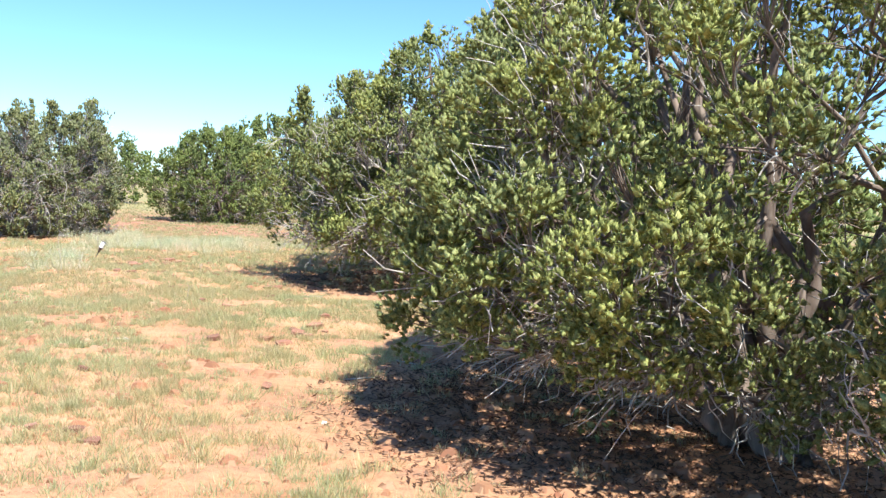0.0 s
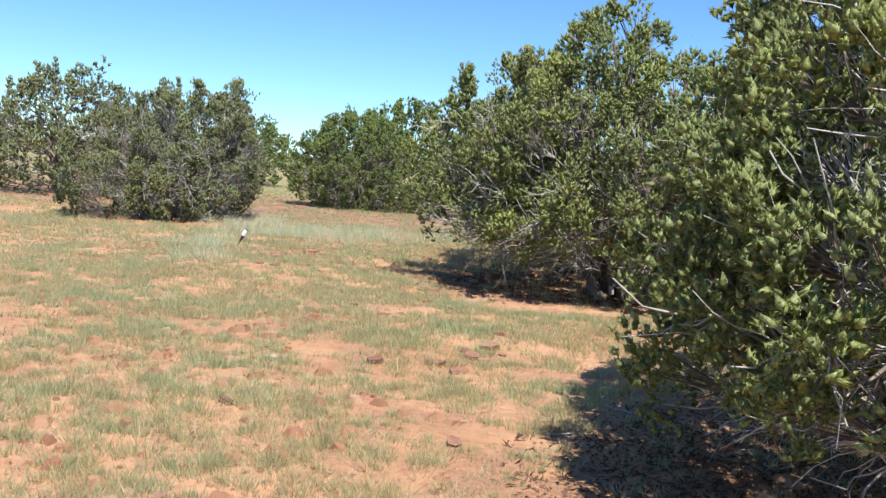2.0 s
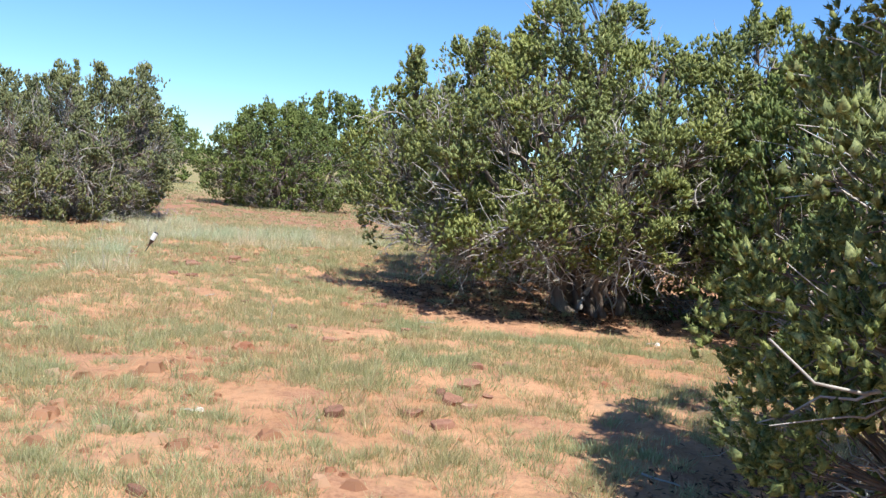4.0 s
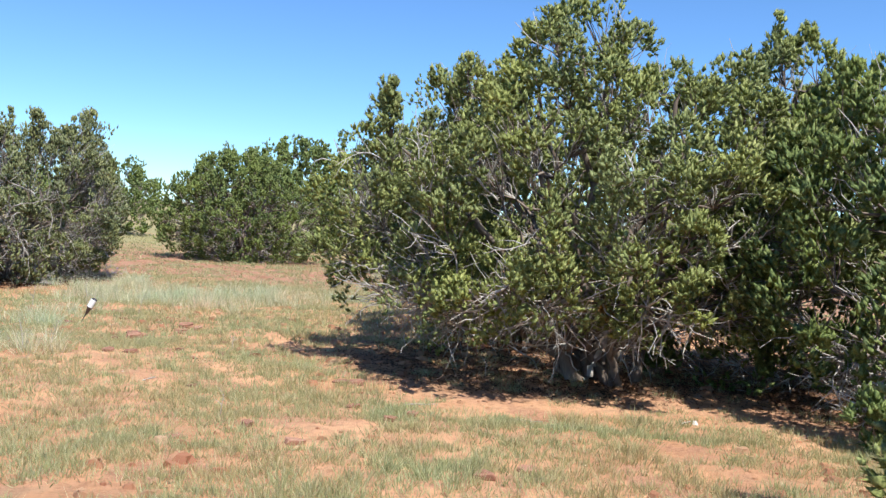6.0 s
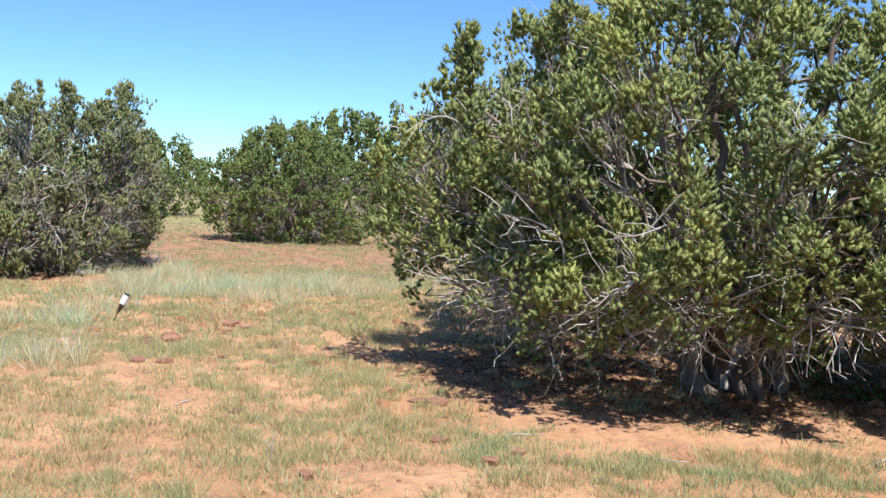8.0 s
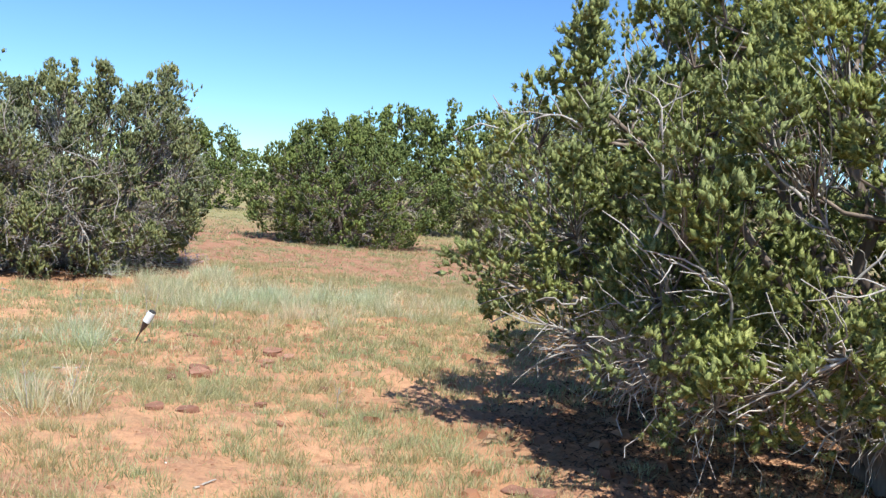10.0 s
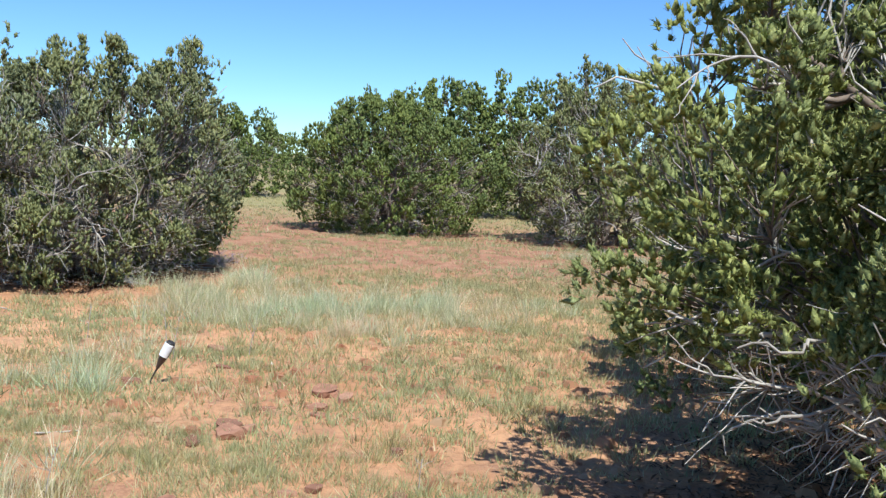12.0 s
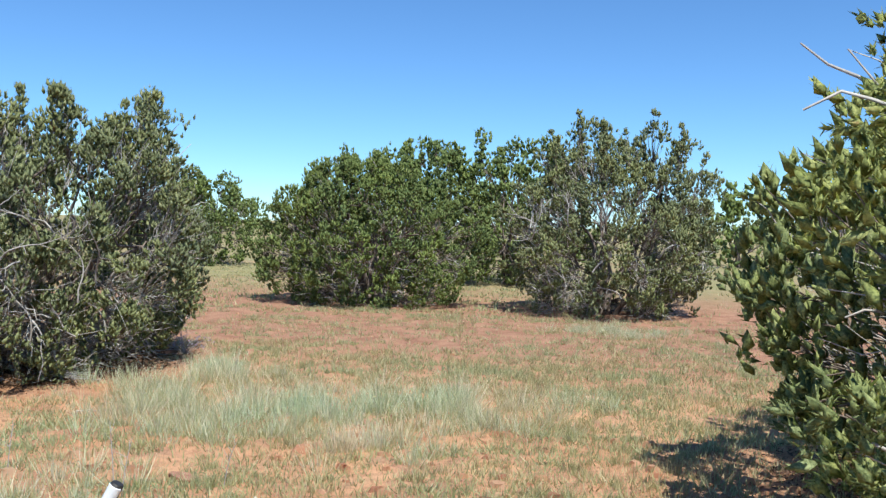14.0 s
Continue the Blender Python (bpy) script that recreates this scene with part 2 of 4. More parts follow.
def dome(r, rx, ry, low, high, spacing, shrink=1.0):
    """Places of boughs over an uneven dome, and which way out each one looks."""
    area = 2.2 * math.pi * rx * ry + math.pi * (rx + ry) * (high - low)
    count = int(9 * area / spacing ** 2)
    ph = r.rand(4) * 6.28
    az = r.rand(count) * 2 * np.pi
    cap = r.rand(count) < 0.4
    disc = np.sqrt(r.rand(count)) * 0.9
    u = np.where(cap, 0.3 + 0.70 * np.sqrt(np.clip(1 - disc ** 1.6, 0, 1)), r.rand(count) ** 1.15)
    wave = 0.97 + 0.06 * np.sin(2 * az + ph[0]) + 0.07 * np.sin(4 * az + ph[1] + 3 * u) + 0.05 * np.sin(8 * az + ph[2] - 6 * u)
    rad = np.where(cap, disc, crown_profile(u)) * wave * (1 - 0.12 * r.rand(count) ** 2)
    x, y = rx * rad * np.cos(az), ry * rad * np.sin(az)
    rough = 1 - 0.20 * np.clip(1.2 - 1.6 * patchy(x + 7.1 * ph[0], y + 5.3 * ph[1], 0.8), 0, 1)
    places = np.stack([x * shrink, y * shrink, low + (high - low) * u * rough * (0.35 + 0.65 * shrink)], -1)
    out = np.stack([np.cos(az) * rad, np.sin(az) * rad, np.clip(1.5 * u - 0.35, -0.25, 1.1)], -1)
    pick = dart(r, places, spacing)
    return places[pick], unit(out[pick])


def inside(p, domes):
    """How deep each place lies in the deepest of the domes: 1 at the surface, 0 on the axis."""
    deep = np.full(len(p), 9.0)
    for dx, dy, rx, ry, low, high in domes:
        u = (p[:, 2] - low) / (high - low)
        reach = np.where((u > -0.1) & (u < 1.0), np.maximum(crown_profile(np.clip(u, 0, 1)), 1e-3), 1e-3)
        deep = np.minimum(deep, np.hypot((p[:, 0] - dx) / rx, (p[:, 1] - dy) / ry) / reach)
    return deep


def juniper(label, x, y, rx, ry, low, high, seed, spacing=0.46, knobs=7, heads=9, head=0.04, plume=2.6, fingers=5, finger=0.024, width=0.0075,
            leaf=LEAF, upright=0.4, spires=10, spire=0.5, open_share=0.08, thin=(0.0, 0.0), twigs=500, tangle=0, stems=9, lean=(0.0, 0.0), lobes=(),
            woody=True, single_stems=True, group="junipers round the clearing"):
    """A many-stemmed juniper: stems from one root, boughs round an uneven dome, knobs of scaly tufts on the boughs, bleached twigs between."""
    r = np.random.RandomState(seed)
    tree = tagged(new("juniper_tree"), label, "tree", group)
    tree.location = (x, y, float(ground_z(x, y)) - 0.02)
    root = np.array([lean[0], lean[1], 0.0])
    over = 0.60 * spacing
    domes = [(0, 0, rx - over, ry - over, low, high - over)] + [(lx, ly, lr - 0.6 * over, lr - 0.6 * over, l0, l1 - over) for lx, ly, lr, l0, l1 in lobes]

    # boughs: over the dome and its lobes, and some within
    at, out = dome(r, *domes[0][2:], spacing)
    fill, fill_out = dome(r, *domes[0][2:], spacing * 1.25, 0.6)
    lots, outs, inner = [at], [out], [np.zeros(len(at), bool)]
    for k, (dx, dy, ax, ay, l0, l1) in enumerate(domes[1:]):
        p, o = dome(r, ax, ay, l0, l1, spacing * 0.9)
        p = p + np.array([dx, dy, 0])
        free = inside(p, [d for j, d in enumerate(domes) if j != k + 1]) > 0.78
        lots.append(p[free])
        outs.append(o[free])
        inner.append(np.zeros(free.sum(), bool))
    lots.append(fill)
    outs.append(fill_out)
    inner.append(np.ones(len(fill), bool))
    at, out, inner = np.concatenate(lots), np.concatenate(outs), np.concatenate(inner)
    buried = (inside(at, domes[1:]) < 0.6) & ~inner if lobes else np.zeros(len(at), bool)
    keep = ~buried & (r.rand(len(at)) > open_share)
    at, out, inner = at[keep], out[keep], inner[keep]
    n = len(at)
    away = np.clip(thin[0] * out[:, 0] + thin[1] * out[:, 1], 0, 1)
    flat_out = out * np.array([1, 1, 0.5])
    way = unit((0.9 - 0.35 * upright) * flat_out + (0.45 + 0.6 * upright) * np.array([0, 0, 1.0]) + 0.22 * r.randn(n, 3))
    big = spacing * 0.60 * (0.7 + 0.6 * r.rand(n))
    long = 1.15 + 0.55 * upright + 0.3 * r.rand(n)

    # knobs round each bough
    kd = unit(r.randn(n, knobs, 3) + 0.75 * way[:, None] + 0.35 * out[:, None])
    along = (kd * way[:, None]).sum(-1, keepdims=True)
    kp = at[:, None] + big[:, None, None] * (0.55 + 0.45 * r.rand(n, knobs, 1)) * (kd + way[:, None] * along * (long[:, None, None] - 1))
    kr = big[:, None] * (0.32 + 0.22 * r.rand(n, knobs))
    alive = r.rand(n, knobs) > np.where(inner, 0.25, 0)[:, None] + 0.6 * away[:, None]
    bough_of = np.repeat(np.arange(n), knobs)[alive.ravel()]
    kp, kd, kr = kp[alive], kd[alive], kr[alive]
    # slender spires of knobs that break the skyline
    high_ones = np.flatnonzero((at[:, 2] > low + 0.62 * (high - low)) & ~inner)
    if spires and len(high_ones):
        who = r.choice(high_ones, spires)
        steps = 5
        h = (np.arange(steps) / (steps - 1))[None, :, None]
        foot = at[who] + 0.10 * r.randn(spires, 3)
        up = unit(np.array([0, 0, 1.0]) + 0.12 * r.randn(spires, 3) + 0.15 * out[who])
        tall = spire * (0.55 + 0.6 * r.rand(spires, 1, 1))
        sp = foot[:, None] + up[:, None] * tall * h + 0.025 * r.randn(spires, steps, 3)
        kp = np.concatenate([kp, sp.reshape(-1, 3)])
        kd = np.concatenate([kd, np.repeat(up, steps, 0)])
        kr = np.concatenate([kr, np.tile(np.linspace(0.26, 0.11, steps) * spacing, spires)])
        bough_of = np.concatenate([bough_of, np.repeat(who, steps)])
    kp[:, 2] = np.maximum(kp[:, 2], 0.10)

    # the sprays carry small dense heads of blunt scaly plumes, with loose sprigs round them
    sprays = len(kp)
    td = unit(r.randn(sprays, heads, 3) + 0.45 * kd[:, None] + np.array([0, 0, 0.15]))
    hp = (kp[:, None] + kr[:, None, None] * td * (0.30 + 0.85 * r.rand(sprays, heads, 1) ** 0.7)).reshape(-1, 3)
    hd = unit(0.7 * td + 0.5 * kd[:, None]).reshape(-1, 3)
    m = len(hp)
    hr = head * (0.6 + 0.8 * r.rand(m))
    lean_to = unit(0.6 * hd + (0.15 + 0.9 * upright) * np.array([0, 0, 1.0]) + 0.25 * r.randn(m, 3))
    a1 = unit(np.cross(lean_to, unit(r.randn(m, 3))))
    a2 = np.cross(lean_to, a1)
    rays = np.stack([a1, a2, -a1, -a2, lean_to * plume, -lean_to * 0.73 * plume], 1)
    core = hp[:, None] + hr[:, None, None] * (rays * (0.55 + 0.40 * r.rand(m, 6, 1)) + lean_to[:, None] * 0.5 * (r.rand(m, 6, 1) - 0.5))
    eight = np.array([(0, 1, 4), (1, 2, 4), (2, 3, 4), (3, 0, 4), (1, 0, 5), (2, 1, 5), (3, 2, 5), (0, 3, 5)])
    core_faces = (eight[None] + 6 * np.arange(m)[:, None, None]).reshape(-1, 3)
    td = unit(r.randn(m, fingers, 3) + 0.45 * lean_to[:, None])
    up_by = plume * (r.rand(m, fingers, 1) - 0.46)
    td = unit(td - (td * lean_to[:, None]).sum(-1, keepdims=True) * lean_to[:, None])
    p = (hp[:, None] + hr[:, None, None] * (td * (0.62 - 0.52 * np.abs(up_by) / plume) + up_by * lean_to[:, None])).reshape(-1, 3)
    d = unit(0.55 * td + 0.8 * lean_to[:, None] + 0.3 * r.randn(m, fingers, 3)).reshape(-1, 3)
    count = len(p)
    fl = finger * (0.65 + 0.7 * r.rand(count, 1))
    td = td.reshape(-1, 3)
    wv = unit(np.cross(td + 0.5 * r.randn(count, 3), d)) * width * (0.7 + 0.6 * r.rand(count, 1)) * 0.5
    wv *= np.sign((np.cross(2 * wv, wv + d * fl) * td).sum(-1, keepdims=True))
    face = unit(td + 0.35 * np.repeat(lean_to, fingers, 0) + 0.45 * r.randn(count, 3))
    verts = np.concatenate([core.reshape(-1, 3), np.stack([p - wv, p + wv, p + d * fl], 1).reshape(-1, 3)])
    tris = np.concatenate([core_faces, np.arange(3 * count).reshape(-1, 3) + 6 * m])
    normals = np.concatenate([unit(unit(rays) + 0.35 * r.randn(m, 6, 3)).reshape(-1, 3), np.repeat(face, 3, 0)])
    verts[:, 2] = np.maximum(verts[:, 2], 0.03)
    part("crown", mesh_of("crown", verts, tris, leaf, True, normals), None, tree)

    # main stems
    aim = at[r.choice(np.flatnonzero(at[:, 2] > low + 0.4 * (high - low)), stems, replace=False)] * np.array([0.85, 0.85, 0.95])
    if lobes:
        aim = np.concatenate([aim, np.array([(lx, ly, l0 + 0.7 * (l1 - l0)) for lx, ly, lr, l0, l1 in lobes])])
        stems = len(aim)
    start = root + np.concatenate([0.12 * r.randn(stems, 2), np.zeros((stems, 1)) - 0.06], 1)
    knee = start * 0.55 + aim * 0.45 + np.stack([0.15 * r.randn(stems), 0.15 * r.randn(stems), 0.16 + 0.15 * r.randn(stems)], -1)
    stem = bezier(start, knee, aim, 10)
    stem[:, 1:-1] += 0.06 * r.randn(stems, 8, 3)
    stem[:, 1:, 2] = np.maximum(stem[:, 1:, 2], 0.1)
    thick = (0.03 + 0.03 * r.rand(stems, 1)) * (np.linspace(1.2, 0.45, 10) ** 1.6)[None] * (high / 3.2)
    if single_stems:
        for i in range(stems):
            part("stem", mesh_of("stem", *tubes(stem[i:i + 1], thick[i:i + 1], 7), BARK, True), None, tree, "shaggy grey-brown stem")
    else:
        part("trunk", mesh_of("trunk", *tubes(stem, thick, 6), BARK, True), None, tree, "shaggy grey-brown stems from one root")
    if not woody:
        return tree

    # a branch from a stem to each bough, and a thin one on to each knob
    heel = at - way * big[:, None] * 0.5
    flat = stem[:, 2:].reshape(-1, 3)
    gap = np.linalg.norm(heel[:, None] - flat[None], axis=-1) + 1.5 * np.maximum(0, flat[None, :, 2] - heel[:, None, 2])
    hold = flat[np.argmin(gap + 0.6 * r.rand(*gap.shape), axis=1)]
    branch = bezier(hold, (hold + heel) / 2 + 0.12 * r.randn(n, 3) - np.array([0, 0, 0.05]), at, 6)
    branch[:, 1:-1] += (0.015 + 0.05 * np.linalg.norm(at - hold, axis=1)[:, None, None]) * r.randn(n, 4, 3)
    branch[:, :, 2] = np.maximum(branch[:, :, 2], 0.06)
    fork = branch[bough_of, 4]
    shoot = bezier(fork, (fork + kp) / 2 + 0.04 * r.randn(sprays, 3), kp, 4)
    v0, q0 = tubes(branch, (0.008 + 0.009 * r.rand(n, 1)) * np.linspace(1.1, 0.45, 6)[None], 4)
    v1, q1 = tubes(shoot, (0.004 + 0.003 * r.rand(sprays, 1)) * np.linspace(1.1, 0.5, 4)[None], 3)
    part("branchwork", mesh_of("branchwork", np.concatenate([v0, v1]), np.concatenate([q0, q1 + len(v0)]), BARK, True),
         None, tree, "many thin grey branches")["kind"] = "stuff"

    # bleached dead twigs that stand out of the hollows, and a hanging tangle low down
    if twigs:
        outer = np.flatnonzero(~inner & (away < 0.5))
        pick = r.choice(outer, twigs)
        half = twigs // 2
        lowest = outer[np.argsort(at[outer, 2])]
        pick[:half] = lowest[(r.rand(half) ** 1.4 * len(lowest) * 0.75).astype(int)]
        p0 = branch[pick, r.randint(2, 5, twigs)]
        reach = 0.14 + 0.34 * r.rand(twigs, 1) ** 1.5
        bend = unit(0.75 * out[pick] + 0.6 * r.randn(twigs, 3) + np.array([0, 0, 0.15 + 0.6 * upright]))
        end = p0 + reach * bend + spacing * 0.35 * out[pick]
        dead = bezier(p0, (p0 + end) / 2 + 0.07 * r.randn(twigs, 3), end, 6)
        dead[:, 1:] += 0.012 * r.randn(twigs, 5, 3)
        if tangle:
            low_ones = outer[at[outer, 2] < max(1.0, low + 0.45)]
            q0 = branch[r.choice(low_ones, tangle), r.randint(1, 5, tangle)]
            q1 = q0 + (0.15 + 0.42 * r.rand(tangle, 1)) * unit(0.7 * r.randn(tangle, 3) + 0.5 * unit(q0 * np.array([1, 1, 0]) + 0.01) - np.array([0, 0, 0.45]))
            hang = bezier(q0, (q0 + q1) / 2 + 0.10 * r.randn(tangle, 3), q1, 6)
            hang[:, 1:] += 0.018 * r.randn(tangle, 5, 3)
            dead = np.concatenate([dead, hang])
        dead[:, :, 2] = np.maximum(dead[:, :, 2], 0.04)
        thickness = 0.0030 + 0.0065 * r.rand(len(dead), 1) ** 2
        part("dead_wood", mesh_of("dead_wood", *tubes(dead, thickness * np.linspace(1.15, 0.4, 6)[None], 3), TWIG, True),
             None, tree, "many bleached dead twigs")["kind"] = "stuff"
    return tree


def limb(tree, points, r0, r1, label, mat=TWIG, name="dead_limb"):
    """A crooked limb of a tree, through places in the world."""
    p = np.array(points, float) - np.array(tree.location)
    steps = np.linspace(0, len(p) - 1, 4 * (len(p) - 1) + 1)
    path = np.stack([np.interp(steps, np.arange(len(p)), p[:, k]) for k in range(3)], -1)
    path[1:-1] += 0.012 * np.random.RandomState(len(p) + int(r0 * 1e4)).randn(len(path) - 2, 3)
    part(name, mesh_of(name, *tubes(path[None], np.linspace(r0, r1, len(path))[None], 7), mat, True), None, tree, label)


def bare_limbs(tree, rx, ry, a0, a1, z0, z1, count, length, thick, seed, mat=GREY_WOOD):
    """Crooked grey limbs with fine forks, standing among the foliage between two bearings round the tree."""
    r = np.random.RandomState(seed)
    for k in range(count):
        a = radians(a0 + (a1 - a0) * (k + r.rand()) / count)
        out = np.array([math.cos(a), math.sin(a), 0])
        p = np.array([rx, ry, 0]) * out * (0.70 + 0.18 * r.rand()) + np.array([0, 0, z0 + (z1 - z0) * r.rand()])
        way = unit(0.35 * out + np.array([0, 0, 0.8]) + 0.45 * r.randn(3))
        reach = length * (0.6 + 0.7 * r.rand()) / 14
        line, bend = [p], np.zeros(3)
        for _ in range(14):
            bend = 0.6 * bend + 0.16 * r.randn(3)
            way = unit(way + bend + np.array([0, 0, 0.04]))
            line.append(line[-1] + way * reach)
        line = np.array(line)
        verts, quads = tubes(line[None], (thick * np.linspace(1.1, 0.3, 15))[None], 6)
        for fork in (3, 5, 6, 8, 9, 11, 12):
            ahead = unit(line[fork + 1] - line[fork - 1])
            end = line[fork] + unit(0.8 * ahead + 0.75 * r.randn(3)) * reach * (2.0 + 3.5 * r.rand())
            twig = bezier(line[fork][None], ((line[fork] + end) / 2 + 0.025 * r.randn(3))[None], end[None], 7)
            twig[:, 1:] += 0.004 * r.randn(1, 6, 3)
            v, q = tubes(twig, (thick * np.linspace(0.5, 0.18, 7))[None], 4)
            quads = np.concatenate([quads, q + len(verts)])
            verts = np.concatenate([verts, v])
        verts[:, 2] = np.maximum(verts[:, 2], 0.05)
        part("bare_limb", mesh_of("bare_limb", verts, quads, mat, True), None, tree, "crooked grey bare limb")


near_tree = juniper("dense yellow-green juniper with drooping skirts casting shade on red soil", 1.95, 5.4, 1.95, 1.95, 0.5, 3.7, 11,
        spacing=0.42, knobs=10, heads=17, head=0.0195, plume=2.2, fingers=12, open_share=0.0, finger=0.025, width=0.0065, upright=0.4, twigs=1500, stems=14, spires=14, spire=0.28, tangle=400, thin=(0.9, 0.5),
        lobes=((-1.36, -0.25, 0.72, 0.55, 2.1), (-1.62, 0.5, 0.66, 0.55, 2.0), (-1.5, 1.25, 0.62, 0.5, 1.9), (-1.2, 0.9, 0.68, 0.9, 3.2), (-0.85, 1.3, 0.92, 1.4, 4.15)))
juniper("dense yellow-green juniper with low hanging branches on red soil", 3.0, 3.0, 1.6, 1.4, 0.12, 3.2, 12,
        spacing=0.45, knobs=7, heads=15, head=0.024, fingers=9, finger=0.027, width=0.008, thin=(0.9, -0.4), tangle=200, twigs=400)
old_tree = juniper("broad old juniper with bleached twigs under its skirt", -0.05, 13.05, 2.4, 2.1, 0.66, 3.2, 21,
        spacing=0.44, knobs=8, heads=20, head=0.0215, plume=2.4, fingers=12, finger=0.027, width=0.0072, upright=0.4, twigs=1700, stems=9, tangle=800, thin=(0.2, 0.7), spires=16, spire=0.3, lean=(0.0, -0.4),
        lobes=((-2.05, 0.05, 0.68, 0.75, 2.68), (-2.3, 0.2, 0.5, 0.72, 1.5), (-1.75, -1.0, 0.48, 0.4, 1.15), (-1.45, 0.9, 0.7, 0.9, 3.4), (-1.35, -0.1, 0.72, 1.2, 3.1), (-0.4, -0.3, 0.85, 2.0, 3.65), (0.6, -0.45, 0.7, 1.4, 3.5), (1.55, -0.5, 0.9, 0.9, 3.4), (0.45, -1.3, 0.85, 0.75, 2.3), (-1.0, -1.45, 0.55, 0.5, 1.55)))
juniper("bushy green juniper grown together with its neighbour", 2.85, 12.4, 2.2, 2.0, 0.3, 3.35, 22,
        spacing=0.46, knobs=8, heads=15, head=0.027, fingers=7, finger=0.032, width=0.0095, upright=0.6, spires=16, spire=0.4, twigs=700, tangle=400, thin=(0.8, 0.6), lobes=((-1.15, -1.85, 0.4, 0.12, 0.9), (-1.7, 0.7, 0.85, 0.12, 1.7), (-0.9, -1.25, 1.05, 0.5, 2.95)), leaf=LEAF_DEEP)
juniper("dense green juniper closing the gap between two others", 2.95, 8.75, 1.2, 1.25, 0.2, 3.4, 24,
        knobs=7, heads=9, head=0.038, fingers=6, finger=0.04, width=0.013, twigs=200, leaf=LEAF_DEEP, thin=(0.8, 0.0))
juniper("bushy green juniper behind a broad old one", -0.4, 15.9, 2.1, 1.7, 0.3, 3.1, 23,
        knobs=7, heads=9, head=0.038, fingers=6, finger=0.04, width=0.013, upright=0.6, twigs=400, thin=(0.6, 0.6), lobes=((-1.35, -0.5, 0.68, 0.65, 2.5),))
grey_tree = juniper("grey-green juniper with many bare grey stems, reaching the ground", -9.05, 18.9, 1.65, 2.1, 0.12, 2.75, 31,
        spacing=0.42, knobs=8, heads=18, head=0.021, fingers=7, finger=0.03, width=0.0085, open_share=0.12, upright=1.0, tangle=900, thin=(-0.6, 0.7), twigs=2200, leaf=LEAF_GREY, spires=18, spire=0.5,
        lobes=((0.6, 0.9, 0.75, 0.25, 3.0), (-0.6, -1.75, 1.05, 0.08, 2.7), (0.35, -1.2, 0.8, 0.08, 1.6)))
juniper("low rounded deep green juniper beside the red trail", -7.3, 27.0, 2.15, 1.8, 0.1, 3.0, 41,
        spacing=0.42, knobs=8, heads=15, head=0.025, fingers=5, finger=0.036, width=0.011, upright=0.9, open_share=0.0, twigs=500, tangle=250, leaf=LEAF_DEEP, spires=40, spire=0.35, thin=(0.0, 0.7))
ragged_tree = juniper("dark grey-green juniper with ragged pale top", -2.8, 26.7, 1.95, 1.6, 0.1, 3.42, 51,
        spacing=0.44, knobs=8, heads=14, head=0.025, fingers=5, finger=0.036, width=0.011, upright=0.9, open_share=0.06, tangle=500, twigs=1300, leaf=LEAF_GREY, spires=26, spire=0.6, thin=(0.0, 0.7), lobes=((1.0, 0.0, 0.95, 0.15, 3.4),))
juniper("grey-green juniper with ragged top at the clearing's edge", -14.2, 22.9, 2.5, 2.0, 0.15, 3.5, 61,
        spacing=0.5, knobs=6, heads=9, head=0.04, plume=2.0, fingers=4, finger=0.05, width=0.016, upright=0.8, twigs=500, leaf=LEAF_GREY, thin=(-0.5, 0.6))
for spot, size, seed in (((-15.5, 38.5), (1.75, 1.7, 3.2), 62), ((-7.4, 33.2), (2.2, 1.8, 4.1), 63), ((-4.9, 33.8), (2.3, 1.8, 4.05), 64), ((-10.9, 37.0), (1.7, 1.7, 2.6), 65), ((-22.6, 52.5), (2.2, 2.0, 3.4), 66)):
    juniper("rounded green juniper some way beyond the clearing", *spot, size[0], size[1], 0.12, size[2], seed,
            spacing=0.55, knobs=6, heads=9, head=0.048, plume=2.0, fingers=3, finger=0.06, width=0.02, upright=0.8, spires=20, spire=0.4, twigs=250, leaf=LEAF_DEEP, single_stems=False, thin=(0.0, 0.8))

bare_limbs(grey_tree, 1.65, 2.7, 215, 350, 0.12, 1.5, 36, 0.75, 0.0085, 1, GREY_WOOD)
bare_limbs(old_tree, 2.65, 2.0, 185, 320, 0.5, 1.9, 20, 0.7, 0.009, 2, TWIG)
bare_limbs(near_tree, 1.85, 1.9, 140, 270, 0.4, 2.4, 22, 0.5, 0.007, 3, TWIG)
bare_limbs(ragged_tree, 1.95, 1.6, 200, 340, 0.15, 1.6, 16, 0.9, 0.012, 4, TWIG)
limb(near_tree, ((0.98, 5.95, 1.55), (0.84, 5.9, 2.05), (0.72, 5.9, 2.45), (0.55, 5.85, 2.85)), 0.024, 0.010, "bleached bare upright limb")
limb(near_tree, ((0.80, 5.9, 2.2), (0.86, 5.86, 2.5), (0.80, 5.85, 2.8)), 0.012, 0.005, "bleached bare side limb")
limb(old_tree, ((-1.5, 12.85, 0.80), (-1.94, 12.8, 0.88), (-2.4, 12.8, 0.89), (-2.8, 12.85, 1.02)), 0.017, 0.005, "bleached bare branch held out level")
limb(old_tree, ((-2.3, 12.8, 0.89), (-2.5, 12.68, 0.98), (-2.72, 12.6, 0.93)), 0.009, 0.004, "bleached bare side branch")
limb(old_tree, ((-1.9, 12.5, 1.0), (-2.13, 12.3, 0.97), (-2.22, 12.2, 0.95), (-2.42, 12.2, 0.94)), 0.010, 0.004, "grey bare side branch", GREY_WOOD)
